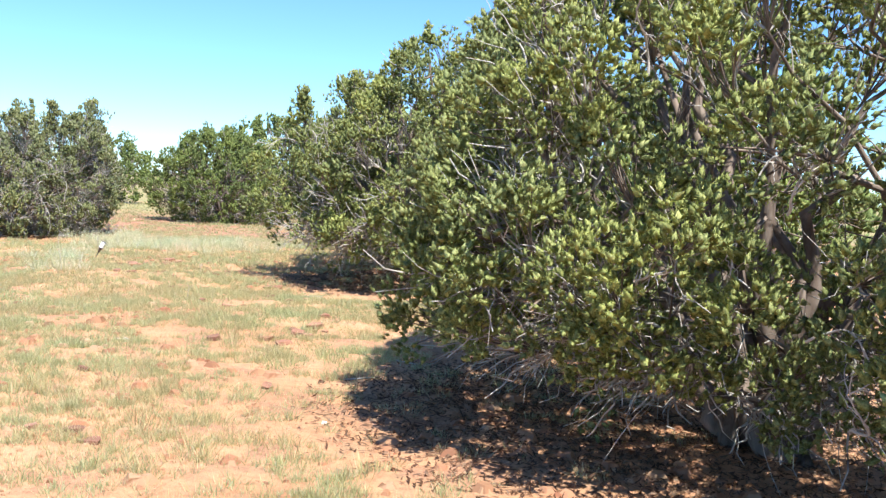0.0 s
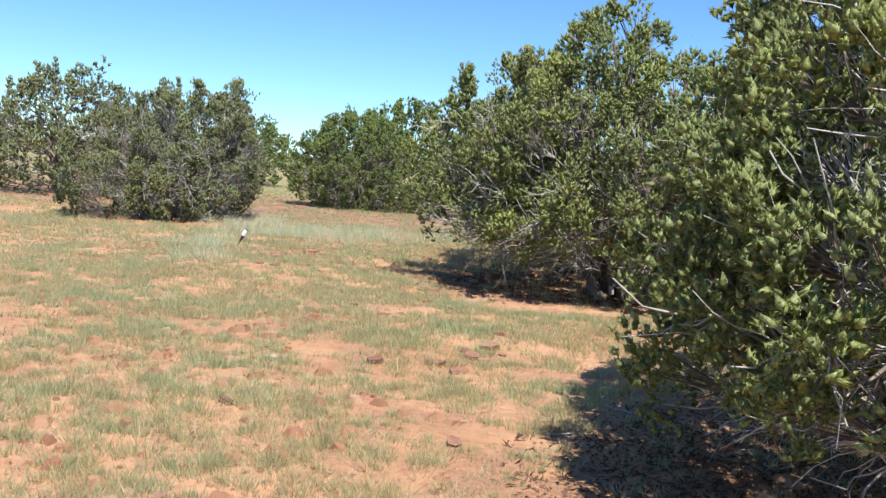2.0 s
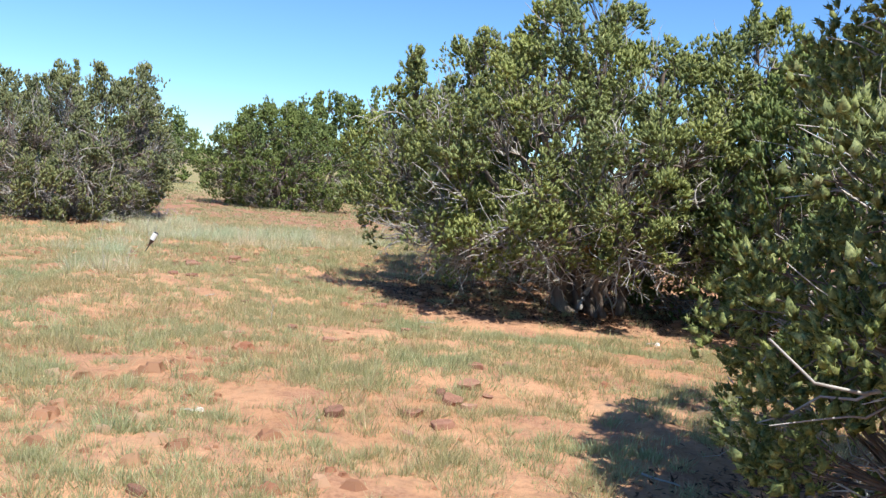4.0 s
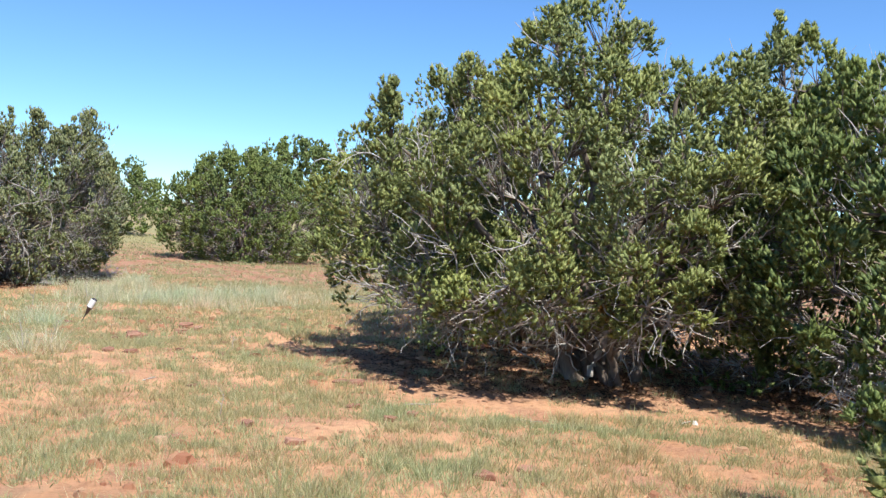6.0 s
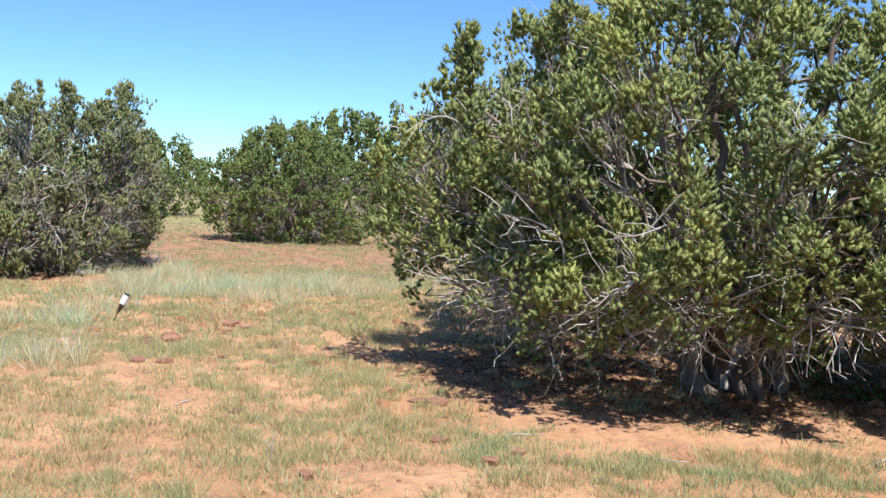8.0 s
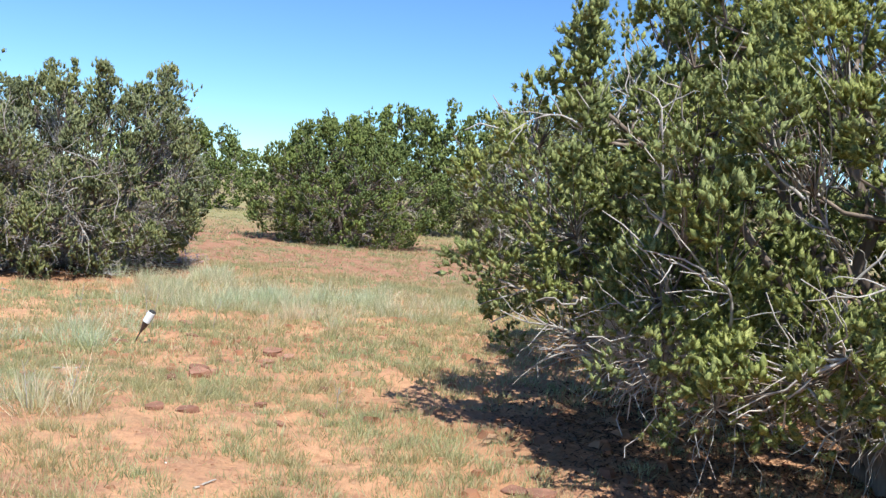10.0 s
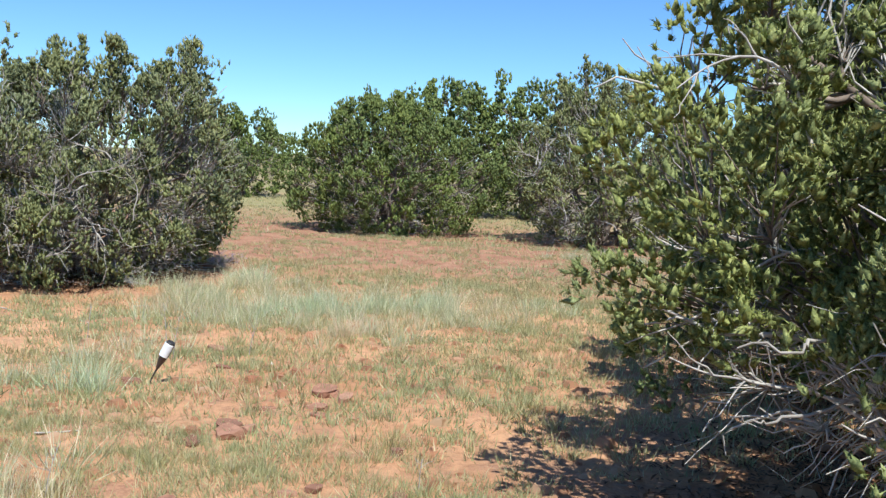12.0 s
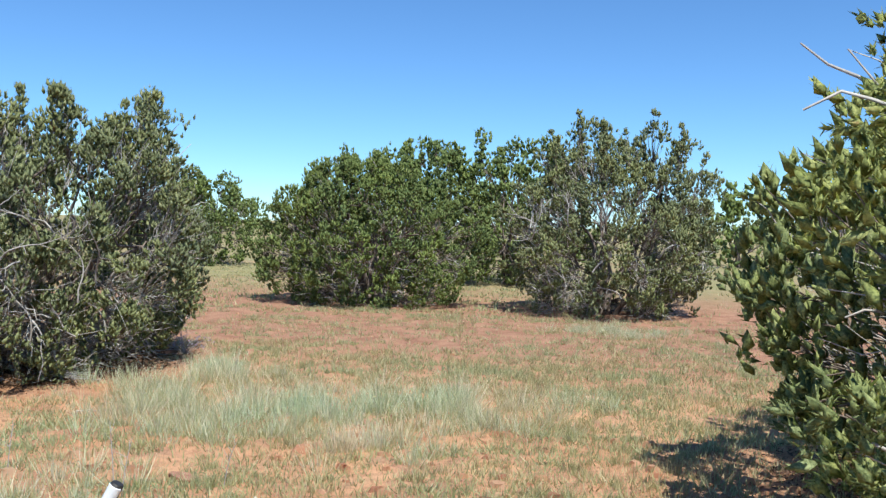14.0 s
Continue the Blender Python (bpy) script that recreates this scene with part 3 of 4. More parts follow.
limb(old_tree, ((-1.9, 12.35, 0.8), (-2.23, 12.2, 0.68), (-2.3, 12.2, 0.69), (-2.39, 12.2, 0.70)), 0.008, 0.003, "grey hanging branch", GREY_WOOD)
limb(old_tree, ((-0.25, 12.5, 0.0), (-0.16, 12.5, 0.2), (-0.08, 12.52, 0.42), (-0.16, 12.48, 0.70)), 0.034, 0.016, "bleached broken limb beside the trunk")
limb(old_tree, ((-0.12, 12.5, 0.36), (0.05, 12.42, 0.30), (0.12, 12.38, 0.08)), 0.014, 0.006, "bleached drooping limb")
limb(old_tree, ((-0.1, 12.75, -0.05), (-0.14, 12.7, 0.35), (-0.05, 12.75, 0.8), (0.1, 12.9, 1.4)), 0.07, 0.035, "thick dark shaggy trunk", BARK, "trunk")
limb(old_tree, ((-0.12, 12.72, 0.3), (-0.5, 12.45, 0.6), (-0.95, 12.3, 0.95), (-1.4, 12.2, 1.5)), 0.05, 0.02, "crooked grey limb", BARK, "limb")
limb(old_tree, ((-0.1, 12.72, 0.35), (0.5, 12.5, 0.62), (1.1, 12.3, 0.85), (1.6, 12.2, 1.3)), 0.05, 0.02, "crooked grey limb", BARK, "limb")


def dry_spray(tree, place, size, seed):
    """A small spray of dead orange-brown needles."""
    r = np.random.RandomState(seed)
    m = 260
    d = unit(r.randn(m, 3) + np.array([0, 0, -0.2]))
    p = np.array(place) - np.array(tree.location) + d * size * r.rand(m, 1) ** 0.6
    wv = unit(np.cross(d, r.randn(m, 3))) * 0.007
    verts = np.stack([p - wv, p + wv, p + d * 0.035], 1).reshape(-1, 3)
    part("dead_spray", mesh_of("dead_spray", verts, np.arange(3 * m).reshape(-1, 3), DEAD_LEAF), None, tree, "dead orange-brown spray")


dry_spray(old_tree, (-0.3, 11.5, 0.76), 0.045, 1)
dry_spray(old_tree, (-0.23, 11.52, 0.71), 0.03, 2)

# far junipers, repeated beyond the clearing
far_kinds = [juniper("distant rounded juniper in open scrub", 4.2 + 4.5 * i, 50 + 2 * i, 2.3, 2.1, 0.1, 3.5 + 0.25 * i, 70 + i, spacing=0.9, knobs=5, heads=3, head=0.13, plume=1.8, fingers=1,
                     finger=0.14, width=0.07, upright=0.8, spires=12, spire=0.4, twigs=0, stems=5, woody=False, single_stems=False, leaf=(LEAF_DEEP, LEAF_GREY, LEAF_DEEP)[i], group="distant junipers") for i in range(3)]
fr = random.Random(8)
far_spots = []
while len(far_spots) < 54:
    fy = 46 + 80 * fr.random() ** 1.2
    fx = fr.uniform(-0.95, 0.6) * fy
    trail_x = -11.2 - (fy - 27) * 0.330
    if (abs(fx - trail_x) < 4.2 and fy < 86) or (abs(fx - trail_x) < 9 and fy < 50):
        continue
    if any((fx - ax) ** 2 + (fy - ay) ** 2 < 9 for ax, ay in far_spots + [(4.2, 50), (8.7, 52), (13.2, 54), (-22.6, 52.5)]):
        continue
    far_spots.append((fx, fy))
    s = fr.uniform(0.75, 1.05)
    copy_thing(far_kinds[len(far_spots) % 3], Matrix.Translation((fx, fy, 0)) @ Matrix.Rotation(fr.uniform(0, 6.28), 4, "Z") @ Matrix.Diagonal((s, s, s * fr.uniform(0.9, 1.1), 1)))


# ---- grass ----
def tufts(name, label, xy, blades, spread, height, width, mat, seed, droop=0.5):
    r = np.random.RandomState(seed)
    n = len(xy)
    size = 0.6 + 0.8 * r.rand(n, 1)
    off = r.randn(n, blades, 2) * spread * size[..., None] * 0.5
    px = (xy[:, None] + off).reshape(-1, 2)
    m = len(px)
    base = np.concatenate([px, (ground_z(px[:, 0], px[:, 1]) - 0.005)[:, None]], 1)
    h = (height * np.repeat(size, blades, 0)) * (0.5 + 0.7 * r.rand(m, 1))
    tilt = np.concatenate([off.reshape(-1, 2) / spread * 0.5 + droop * 0.5 * r.randn(m, 2), np.ones((m, 1))], 1)
    d = unit(tilt)
    wv = unit(np.cross(d, r.randn(m, 3))) * width * (0.6 + 0.8 * r.rand(m, 1)) * 0.5
    tip = base + d * h + np.concatenate([r.randn(m, 2) * h * 0.25 * droop, -0.1 * h], 1)
    verts = np.stack([base - wv, base + wv, tip], 1).reshape(-1, 3)
    ob = new(name, mesh_of(name, verts, np.arange(3 * m).reshape(-1, 3), mat))
    return tagged(ob, label, "grass", kind="stuff")


def scatter(r, count, x0, x1, y0, y1, keep):
    x, y = r.uniform(x0, x1, count), r.uniform(y0, y1, count)
    ok = r.rand(count) < keep(x, y)
    return np.stack([x[ok], y[ok]], -1)


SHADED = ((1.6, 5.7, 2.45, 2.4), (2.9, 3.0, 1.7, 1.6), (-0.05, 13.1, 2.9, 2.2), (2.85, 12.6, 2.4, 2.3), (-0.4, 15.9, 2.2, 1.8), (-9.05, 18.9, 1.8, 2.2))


def under_crowns(x, y):
    """How far a place lies under a crown, where little grass grows."""
    q = np.min([((x - cx) / ex) ** 2 + ((y - cy) / ey) ** 2 for cx, cy, ex, ey in SHADED], axis=0)
    return np.clip((1.15 + 0.5 * (patchy(x, y, 0.6) - 0.5) - q) * 4, 0, 1)


def short_cover(x, y):
    c = np.clip((0.55 * patchy(x, y, 1.1) + 0.45 * patchy(x, y, 0.35) - 0.17 + np.clip((y - 11) / 40, 0, 0.14)) * 3.0, 0, 1)
    c = c * np.where(y < 20.0, 1, np.clip(1 - (y - 20.0) / 2.0, 0.3, 1))
    start = np.clip((y - 3.0) / 3.0, 0.3, 1)
    return c * start * (1 - 0.88 * under_crowns(x, y))


def fading(x0, x1, y0, y1, soft, cover=short_cover):
    """The cover inside a stretch of ground, fading out unevenly towards its edges."""
    def keep(x, y):
        edge = np.minimum(np.minimum(x - x0, x1 - x), np.minimum(y - y0, y1 - y)) / soft
        return cover(x, y) * np.clip(edge + patchy(x, y, 1.7) - 0.5, 0, 1)
    return keep


def clumped(r, count, x0, x1, y0, y1, keep, per, spread):
    """Tufts that gather in clumps of uneven size, with bare soil between."""
    heart = scatter(r, count, x0, x1, y0, y1, keep)
    size = 0.5 + 1.0 * r.rand(len(heart), 1, 1) ** 1.5
    some = r.rand(len(heart), per) < 0.35 + 0.65 * size[..., 0] / 1.5
    return (heart[:, None] + r.randn(len(heart), per, 2) * spread * size * np.array([1.25, 0.85]))[some]


gr = np.random.RandomState(3)
SHORT = "low tufts of dry grey-green grass on red soil"
tufts("short_grass", SHORT, clumped(gr, 2800, -4.6, 1.5, 2.8, 8.5, short_cover, 9, 0.055), 16, 0.045, 0.066, 0.0038, GRASS, 31, 0.45)
tufts("short_grass", SHORT, clumped(gr, 3900, -7.4, 2.2, 8.5, 13.5, short_cover, 8, 0.058), 12, 0.05, 0.068, 0.0050, GRASS, 36, 0.45)
tufts("short_grass", SHORT, clumped(gr, 7000, -11.0, 1.0, 13.5, 26.0, short_cover, 6, 0.08), 8, 0.06, 0.072, 0.0095, GRASS, 32, 0.45)
tufts("short_grass", "sparse thin blades of dry grass on red soil", scatter(gr, 2600, -6.5, 1.5, 2.8, 13.5, short_cover), 7, 0.08, 0.045, 0.0042, GRASS, 44, 0.7)
tufts("short_grass", SHORT, scatter(gr, 1600, -9.0, -4.6, 1.0, 8.5, fading(-9.0, 0.0, 1.0, 12.0, 2.0)), 22, 0.08, 0.06, 0.009, GRASS, 37)
tufts("short_grass", SHORT, scatter(gr, 2600, -14.0, -7.4, 6.0, 13.5, fading(-14.0, -2.0, 6.0, 22.0, 3.0)), 18, 0.09, 0.06, 0.011, GRASS, 38)
tufts("short_grass", SHORT, scatter(gr, 6000, -24.0, -11.0, 12.0, 30.0, fading(-24.0, -4.0, 10.0, 35.0, 3.5)), 14, 0.12, 0.065, 0.017, GRASS, 39)
tufts("short_grass", SHORT, scatter(gr, 1500, 1.0, 7.0, 14.0, 26.0, fading(-1.0, 7.0, 12.0, 28.0, 2.5)), 14, 0.12, 0.065, 0.017, GRASS, 40)
tufts("short_grass", "thin dry grass beyond the clearing", scatter(gr, 4500, -18.0, 8.0, 25.0, 40.0, fading(-18.0, 8.0, 22.0, 41.0, 4.0, lambda x, y: short_cover(x, 0 * y + 15) * 0.8)), 12, 0.18, 0.085, 0.024, GRASS, 33)


bigger = clumped(gr, 1000, -7.5, 1.5, 4.0, 20.0, lambda x, y: 0.75 * np.clip(short_cover(x, y) * 1.5, 0, 1) * (x < -0.28 * y + 3.2), 4, 0.06)
tufts("short_grass", "larger tufts of grey-green grass on red soil", bigger, 26, 0.05, 0.10, 0.0048, GRASS, 43, 0.32)
lawn = scatter(gr, 4200, -6.5, 1.0, 13.6, 24.5, lambda x, y: 0.9 * np.clip(1.3 - ((x + 2.6) / 2.2) ** 2 - ((y - 18.5) / 5.5) ** 2 + 0.6 * (patchy(x, y, 0.9) - 0.5), 0, 1))
tufts("short_grass", "close green turf in the shelter of junipers", lawn, 13, 0.11, 0.075, 0.0085, GRASS, 45, 0.5)
BUNCHES = ((-4.95, 16.3), (-7.1, 19.0), (-5.7, 17.3), (-6.35, 14.9), (-3.7, 18.0), (-6.9, 16.9), (-4.4, 17.75), (-6.8, 18.6), (-7.0, 17.6), (-5.8, 18.0),
           (-5.4, 12.2), (-6.5, 14.2), (-5.3, 16.9), (-6.2, 16.4), (-4.0, 17.2), (-6.2, 17.6), (-5.1, 17.6), (-7.5, 17.9), (-3.1, 23.6), (-2.4, 23.3), (-4.5, 17.3), (-6.6, 17.2), (-5.9, 17.0))
bunch = np.concatenate([np.array(b) + gr.randn(14, 2) * np.array([0.28, 0.22]) for b in BUNCHES])
tufts("tall_grass", "tall pale green bunch grass with whitish tips", bunch, 54, 0.10, 0.215, 0.0050, TALL_GRASS, 34, 0.3)
tufts("tall_grass", "tall whitish dry bunch grass", np.array([(-4.95, 16.3), (-4.85, 16.4), (-5.05, 16.25), (-5.4, 17.1), (-6.9, 18.8)]), 60, 0.08, 0.33, 0.006, DRY_GRASS, 35, 0.3)


# ---- stones, clods and litter ----
def stone(x, y, w, d, h, seed):
    r = random.Random(seed)
    bm = bmesh.new()
    bmesh.ops.create_icosphere(bm, subdivisions=3, radius=0.5)
    cuts = [(Vector((math.cos(a), math.sin(a), r.uniform(-0.25, 0.25))).normalized(), r.uniform(0.26, 0.40)) for a in [r.uniform(0, 1) + 1.05 * k for k in range(6)]]
    for v in bm.verts:
        q = v.co * 2.4 + Vector((seed * 3.1, 0, 0))
        v.co *= 1.1 + 0.16 * noise.noise(q)
        for side, reach in cuts:
            past = v.co.dot(side) - reach
            if past > 0:
                v.co -= side * past * 0.9
        v.co.z = max(min(v.co.z, 0.24 + 0.10 * v.co.x + 0.05 * noise.noise(q * 2.0)), -0.3)
        v.co += Vector((noise.noise(q * 5), noise.noise(q * 5 + Vector((9, 0, 0))), noise.noise(q * 5 + Vector((0, 9, 0))))) * 0.022
        v.co = Vector((v.co.x * w * 1.15, v.co.y * d * 1.15, v.co.z * h))
    ob = part("stone", bm, STONE)
    ob.matrix_world = pose(x, y, float(ground_z(x, y)) + h * 0.12, r.uniform(-8, 8), r.uniform(-8, 8), r.uniform(0, 360))
    tagged(ob, "flat reddish-brown sandstone lying in short grass", "stone", "stones in the clearing")


# places and widths of the stones that stand out, on the near and on the far side of the clearing
NEAR_STONES = (
    (-2, 7.72, 0.15), (-1.39, 7.74, 0.16), (-1.27, 8.71, 0.22), (-1.37, 8.26, 0.2), (-1.17, 6.15, 0.16), (-2.23, 5.02, 0.12), (-2, 5.05, 0.13),
    (-1.85, 4.91, 0.15), (-1.58, 7.9, 0.14), (-1.26, 8.16, 0.14), (-3.14, 9.67, 0.13), (-2.79, 10.06, 0.12), (-1.37, 9.27, 0.1), (-2.4, 9.69, 0.14),
    (-1.26, 9.11, 0.13), (-1, 9.38, 0.15), (-1.56, 7.58, 0.1), (-1.45, 8.45, 0.12), (-1.15, 8.5, 0.1), (-2.54, 6.4, 0.1),
)
FAR_STONES = (
    (-4.87, 13.43, 0.22), (-5, 13.27, 0.14), (-3.92, 13.47, 0.13), (-3.75, 12.84, 0.13), (-3.92, 12.48, 0.1), (-4.53, 12.48, 0.12),
    (-4.53, 13.97, 0.12), (-4.63, 14.41, 0.2), (-4.89, 13.52, 0.2), (-4.88, 14, 0.13), (-4.47, 14.34, 0.16), (-5.82, 15.38, 0.2),
    (-5.98, 14.36, 0.17), (-1.89, 10.55, 0.14), (-1.28, 24.2, 0.25), (-4.7, 12.39, 0.13), (-4.52, 12.46, 0.15), (-4.25, 12.7, 0.1),
    (-4.16, 12.8, 0.11), (-4.59, 14.41, 0.15), (-4.57, 14.11, 0.16), (-4.8, 13.55, 0.15), (-5.58, 14.94, 0.12), (-2.21, 10.91, 0.12),
    (-1.75, 10.77, 0.13), (-2.43, 11.85, 0.16), (-2.3, 11.8, 0.18), (-3.53, 11.23, 0.11),
)
for i, (sx, sy, sw) in enumerate(NEAR_STONES + FAR_STONES):
    stone(sx, sy, sw, sw * (0.68 + 0.12 * math.sin(i)), sw * (0.52 + 0.12 * math.cos(2.3 * i)), i + 1)


def crumbs(name, label, category, xy, size, mat, seed, flat=0.5):
    """Many small uneven lumps, five-sided and pointed, half sunk in the soil."""
    r = np.random.RandomState(seed)
    n = len(xy)
    s = size * (0.4 + 1.2 * r.rand(n, 1) ** 2)
    ang = np.linspace(0, 2 * np.pi, 5, endpoint=False)[None] + r.rand(n, 1) * 6.28
    rad = s * (0.6 + 0.5 * r.rand(n, 5))
    z = ground_z(xy[:, 0], xy[:, 1])[:, None]
    ring = np.stack([xy[:, :1] + rad * np.cos(ang), xy[:, 1:] + rad * np.sin(ang) * (0.6 + 0.4 * r.rand(n, 1)), z - 0.004 + 0 * ang], -1)
    cap = np.concatenate([ring[..., :2] * 0.55 + xy[:, None] * 0.45, (z + s * flat * (0.7 + 0.5 * r.rand(n, 5)))[..., None]], -1)
    verts = np.concatenate([ring, cap], 1)
    base = np.arange(n)[:, None] * 10
    k = np.arange(5)[None]
    sides = np.stack([base + k, base + (k + 1) % 5, base + 5 + (k + 1) % 5, base + 5 + k], -1).reshape(-1, 4)
    lids = np.concatenate([np.concatenate([base + 5, base + 6, base + 7, base + 8], 1), np.concatenate([base + 5, base + 8, base + 9, base + 4], 1)])
    quads = np.concatenate([sides, lids])
    ob = new(name, mesh_of(name, verts.reshape(-1, 3), quads, mat))
    return tagged(ob, label, category, kind="stuff")


def clod_cover(x, y):
    return np.clip((patchy(x, y, 1.3) - 0.35) * 2.5, 0.05, 1)


crumbs("clods", "crusty red soil clods and pebbles", "clods", scatter(gr, 11000, -9.5, 2.0, 2.5, 26.5, fading(-10.0, 2.4, 1.5, 28.0, 1.5, clod_cover)), 0.024, CLOD, 41, 0.35)
crumbs("clods", "larger crusted lumps of red soil", "clods", scatter(gr, 2600, -7.0, 1.6, 4.0, 17.0, lambda x, y: np.clip((patchy(y, x, 1.1) - 0.42) * 3.5, 0, 1)), 0.062, CLOD, 46, 0.42)
crumbs("pale_chips", "small pale stone chips", "stone chips", np.array([(-2.73, 7.55), (-2.69, 7.56), (-0.65, 5.32), (-0.65, 9.62), (-2.05, 7.62), (-4.2, 11.5), (-3.3, 10.9), (0.35, 10.9), (-5.3, 15.2)]), 0.028, PALE_STONE, 42, 0.6)


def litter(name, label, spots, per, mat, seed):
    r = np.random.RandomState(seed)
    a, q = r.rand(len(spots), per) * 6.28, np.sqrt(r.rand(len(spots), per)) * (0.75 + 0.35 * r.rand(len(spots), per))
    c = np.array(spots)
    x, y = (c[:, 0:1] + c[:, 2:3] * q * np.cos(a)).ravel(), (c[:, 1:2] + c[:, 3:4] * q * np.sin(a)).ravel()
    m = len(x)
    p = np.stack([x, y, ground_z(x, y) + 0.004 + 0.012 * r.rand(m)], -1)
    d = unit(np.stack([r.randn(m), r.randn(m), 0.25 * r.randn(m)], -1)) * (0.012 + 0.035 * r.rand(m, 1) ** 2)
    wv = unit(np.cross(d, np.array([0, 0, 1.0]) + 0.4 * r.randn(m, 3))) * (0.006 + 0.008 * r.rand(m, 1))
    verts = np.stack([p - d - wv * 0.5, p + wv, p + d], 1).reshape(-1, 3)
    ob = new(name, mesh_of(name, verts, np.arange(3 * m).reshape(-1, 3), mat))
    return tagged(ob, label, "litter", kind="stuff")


# fallen needles, with spots moved along the cast shadows to darken the shaded soil
litter("shade_needle_litter", "dark brown fallen juniper needles and twigs, laid over the cast shade to deepen it",
       ((1.2, 6.0, 2.0, 2.0), (2.9, 3.2, 1.4, 1.3), (-0.4, 13.4, 2.3, 1.9), (2.6, 12.4, 1.8, 1.6), (-0.4, 16.2, 1.9, 1.5), (-9.05, 19.0, 1.5, 1.9)), 17000, SHADE_DUFF, 51)


# ---- leaning marker ----
def ring_body(profile, sides=16, start=0.0, sweep=360.0):
    """A turned or part-turned body from (radius, height) steps; a part turn has an inner wall."""
    bm = bmesh.new()
    closed = sweep >= 360
    count = sides if closed else sides + 1
    rows = []
    for rad, z in profile:
        rows.append([bm.verts.new((rad * math.cos(radians(start + sweep * k / sides)), rad * math.sin(radians(start + sweep * k / sides)), z)) for k in range(count)])
    for a, b in zip(rows, rows[1:]):
        for k in range(sides):
            bm.faces.new((a[k], a[(k + 1) % count], b[(k + 1) % count], b[k]))
    if closed:
        bm.faces.new(rows[0][::-1])
        bm.faces.new(rows[-1])
    return bm


marker = tagged(new("marker_stake"), "small leaning dark plastic stake with a white face in the grass", "marker stake")
marker.matrix_world = pose(-5.86, 14.38, float(ground_z(-5.86, 14.38)), -4, 27, 0)
part("rod", ring_body(((0.005, -0.04), (0.006, 0.0), (0.006, 0.14))), BLACK_PLASTIC, marker)
part("holder", ring_body(((0.009, 0.12), (0.012, 0.135), (0.030, 0.215), (0.030, 0.222))), BROWN_PLASTIC, marker, "dark brown flared holder")
part("body", ring_body(((0.028, 0.222), (0.031, 0.225), (0.032, 0.325), (0.026, 0.333))), BLACK_PLASTIC, marker)
part("white_face", ring_body(((0.0325, 0.222), (0.036, 0.223), (0.037, 0.318), (0.0325, 0.320), (0.0325, 0.222)), 14, 212, 124), WHITE_PLASTIC, marker, "bright white face")
part("edge_strip", ring_body(((0.0325, 0.222), (0.036, 0.223), (0.037, 0.318), (0.0325, 0.320), (0.0325, 0.222)), 4, 194, 16), TEAL_PLASTIC, marker, "teal edge strip")


# ---- dry stalks and sticks ----
def stalk(x, y, height, lean_x, lean_y, seed):
    r = np.random.RandomState(seed)
    z = float(ground_z(x, y))
    stem = tagged(new("dry_stalk"), "thin bleached dry weed stalk standing in grass", "weed", "dry stalks in the grass")
    stem.location = (x, y, z)
    top = np.array([lean_x, lean_y, height])
    path = bezier(np.array([[0, 0, -0.02]]), np.array([[lean_x * 0.2, lean_y * 0.2, height * 0.55]]), top[None], 7)
    part("stem", mesh_of("stem", *tubes(path, np.linspace(0.0035, 0.0015, 7)[None], 4), TWIG, True), None, stem)
    for k in range(4):
        p0 = path[0, 3 + k % 3]
        p2 = p0 + np.array([r.uniform(-0.06, 0.06), r.uniform(-0.06, 0.06), r.uniform(0.03, 0.10)])
        side = bezier(p0[None], ((p0 + p2) / 2 + 0.01 * r.randn(3))[None], p2[None], 4)
        part("side_stem", mesh_of("side_stem", *tubes(side, np.linspace(0.002, 0.001, 4)[None], 3), TWIG, True), None, stem)


for k, spot in enumerate(((-5.98, 14.95, 0.34, 0.05, 0.02), (-6.08, 15.05, 0.40, -0.03, 0.0), (-5.55, 15.35, 0.30, 0.09, 0.0), (-5.32, 12.05, 0.30, -0.05, 0.0),
                          (-5.2, 12.3, 0.26, 0.06, 0.03), (-3.05, 10.35, 0.16, 0.02, 0.0), (-6.9, 15.3, 0.3, 0.04, 0.0), (-3.7, 13.0, 0.15, 0.01, 0.0))):
    stalk(*spot, 60 + k)


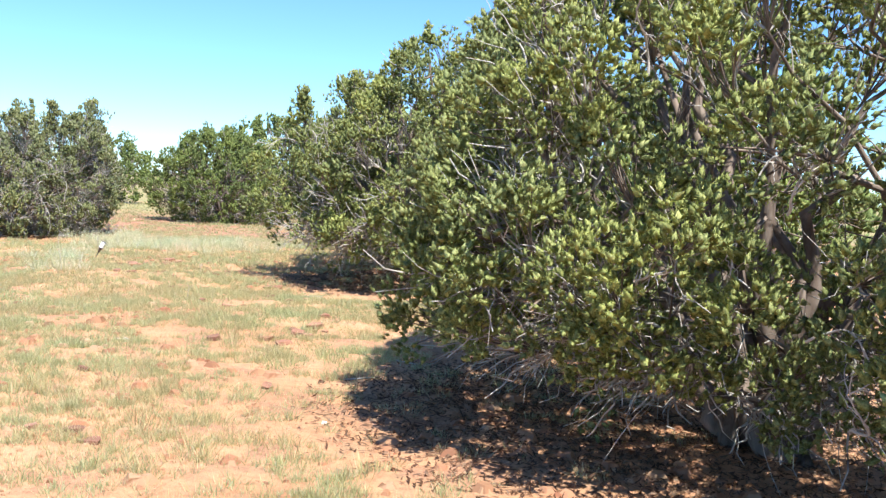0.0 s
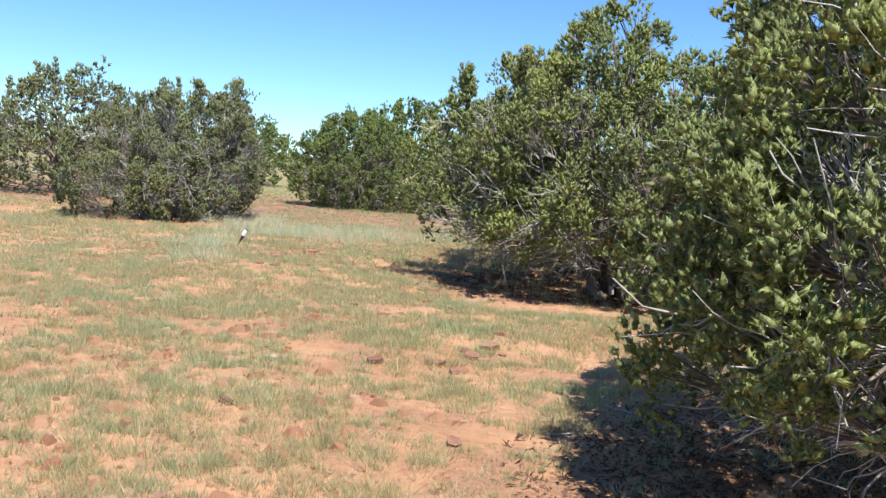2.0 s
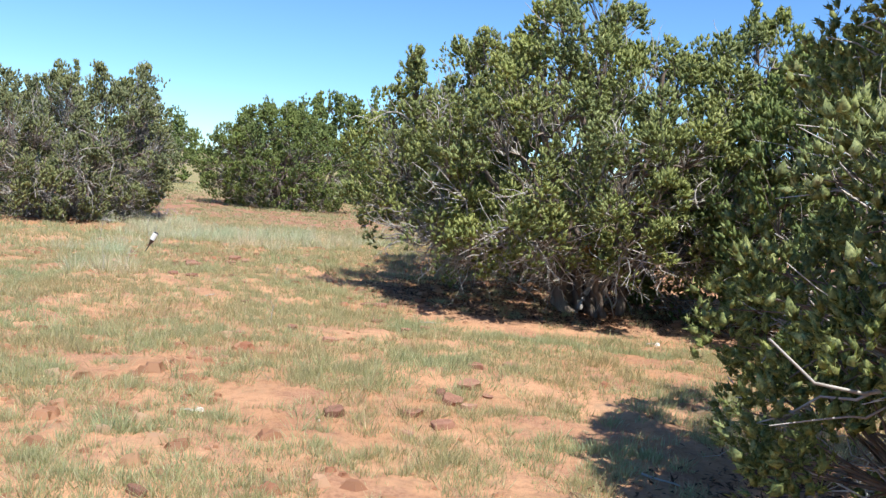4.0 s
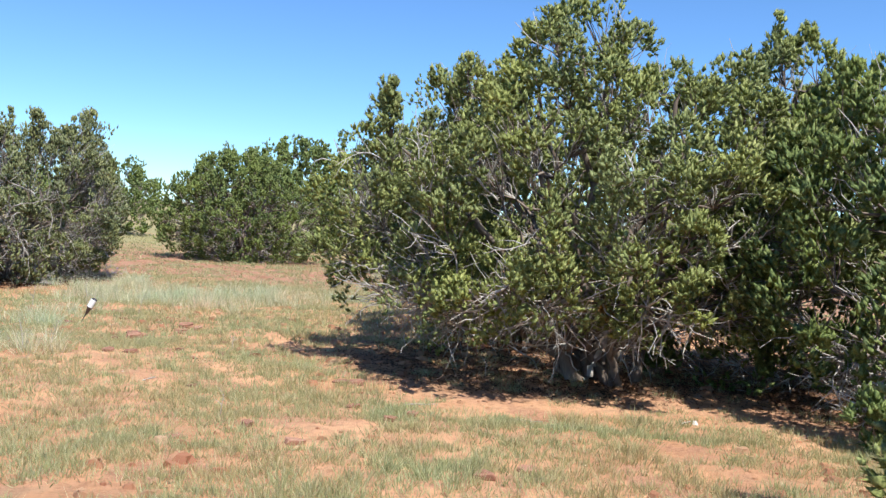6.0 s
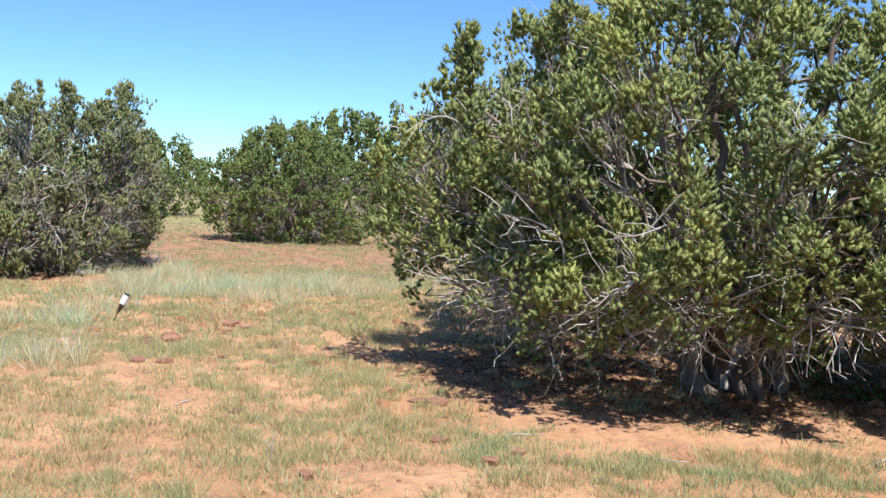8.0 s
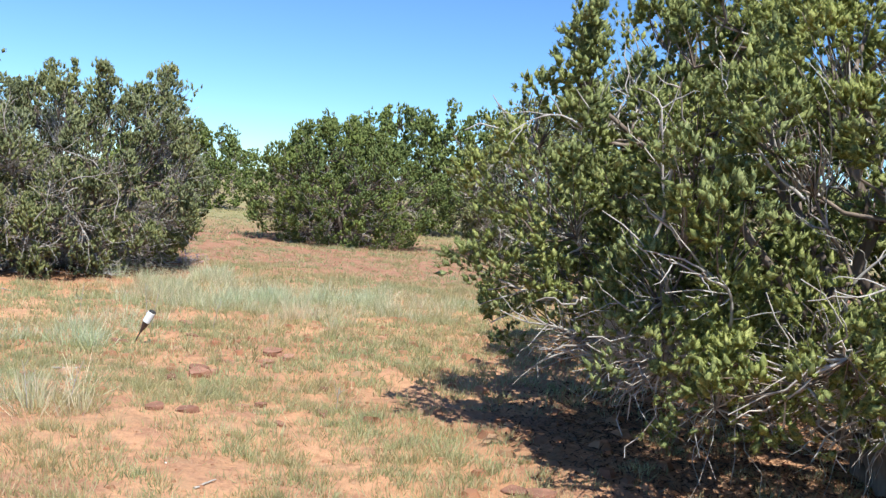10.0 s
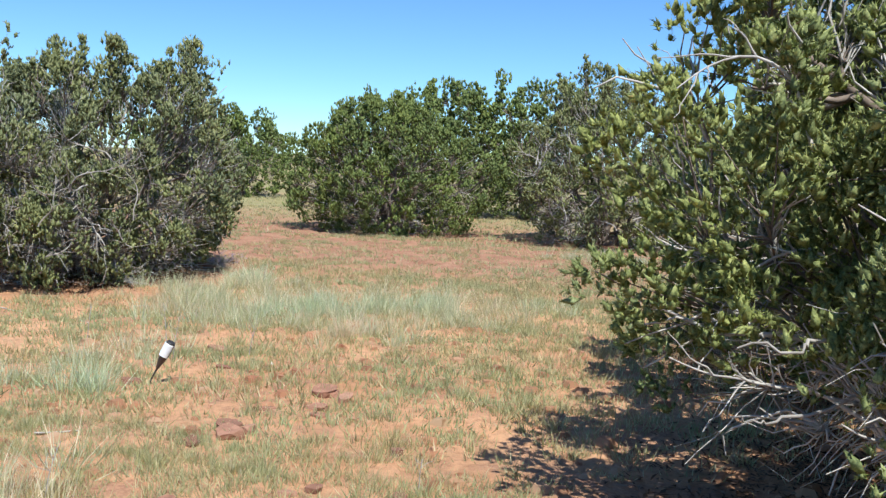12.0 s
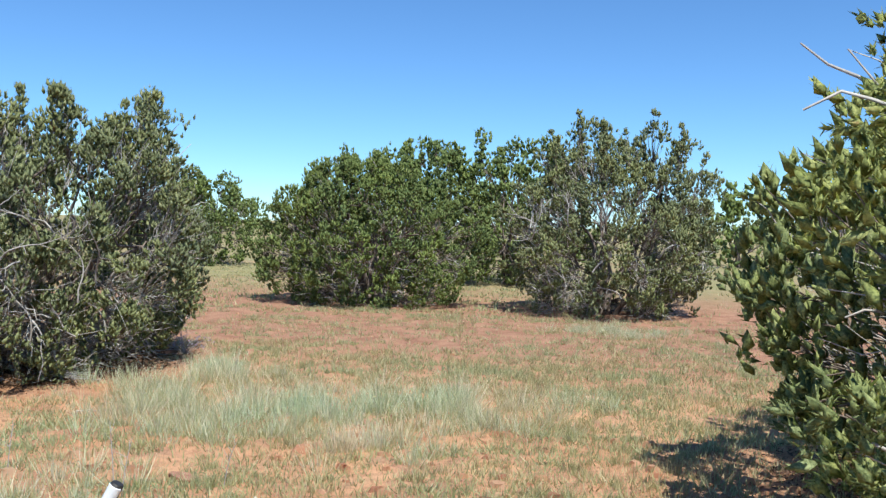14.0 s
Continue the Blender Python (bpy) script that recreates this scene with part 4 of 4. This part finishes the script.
def stick(x, y, length, turn, seed):
    r = np.random.RandomState(seed)
    along = np.linspace(-0.5, 0.5, 7)[None, :, None] * np.array([length, 0, 0])
    path = along + np.concatenate([np.zeros((1, 7, 1)), 0.06 * length * np.cumsum(r.randn(1, 7, 1), axis=1) * 0.5, 0.004 * r.rand(1, 7, 1)], -1)
    ob = new("dry_stick", mesh_of("dry_stick", *tubes(path, np.linspace(0.007, 0.004, 7)[None], 5), TWIG, True))
    ob.matrix_world = pose(x, y, float(ground_z(x, y)) + 0.006, 0, 0, turn)
    tagged(ob, "short bleached dry stick lying on red soil", "stick", "sticks on the ground")


for k, spot in enumerate(((-2.73, 7.55, 0.12, 10), (-5.75, 13.2, 0.22, 35), (-3.9, 11.3, 0.15, 70), (-0.9, 10.8, 0.25, -15), (-1.7, 11.2, 0.3, 20), (0.3, 10.9, 0.22, 50),
                          (-0.6, 6.6, 0.25, 30), (-0.3, 7.2, 0.2, -40), (-7.3, 17.0, 0.3, 15), (-8.3, 16.3, 0.35, -20))):
    stick(*spot, 80 + k)


def weed(x, y, seed):
    """A low leafy plant with pale purple heads."""
    r = np.random.RandomState(seed)
    plant = tagged(new("flowering_weed"), "low plant with pale purple flower heads by a juniper", "plant")
    plant.location = (x, y, float(ground_z(x, y)))
    m = 60
    tips = np.stack([0.16 * r.randn(m), 0.12 * r.randn(m), 0.08 + 0.14 * r.rand(m)], -1)
    path = bezier(0.03 * r.randn(m, 3) * np.array([1, 1, 0]), tips * np.array([0.4, 0.4, 0.6]), tips, 4)
    part("stems", mesh_of("stems", *tubes(path, np.linspace(0.003, 0.0015, 4)[None].repeat(m, 0), 3), TWIG, True), None, plant)["kind"] = "stuff"
    p = np.repeat(tips, 5, 0) + 0.012 * r.randn(m * 5, 3)
    d, side = unit(r.randn(m * 5, 3)) * 0.012, unit(r.randn(m * 5, 3)) * 0.008
    part("flower_heads", mesh_of("flower_heads", np.stack([p - side, p + side, p + d], 1).reshape(-1, 3), np.arange(m * 15).reshape(-1, 3), PURPLE), None, plant, "pale purple heads")["kind"] = "stuff"


weed(-7.85, 19.9, 1)
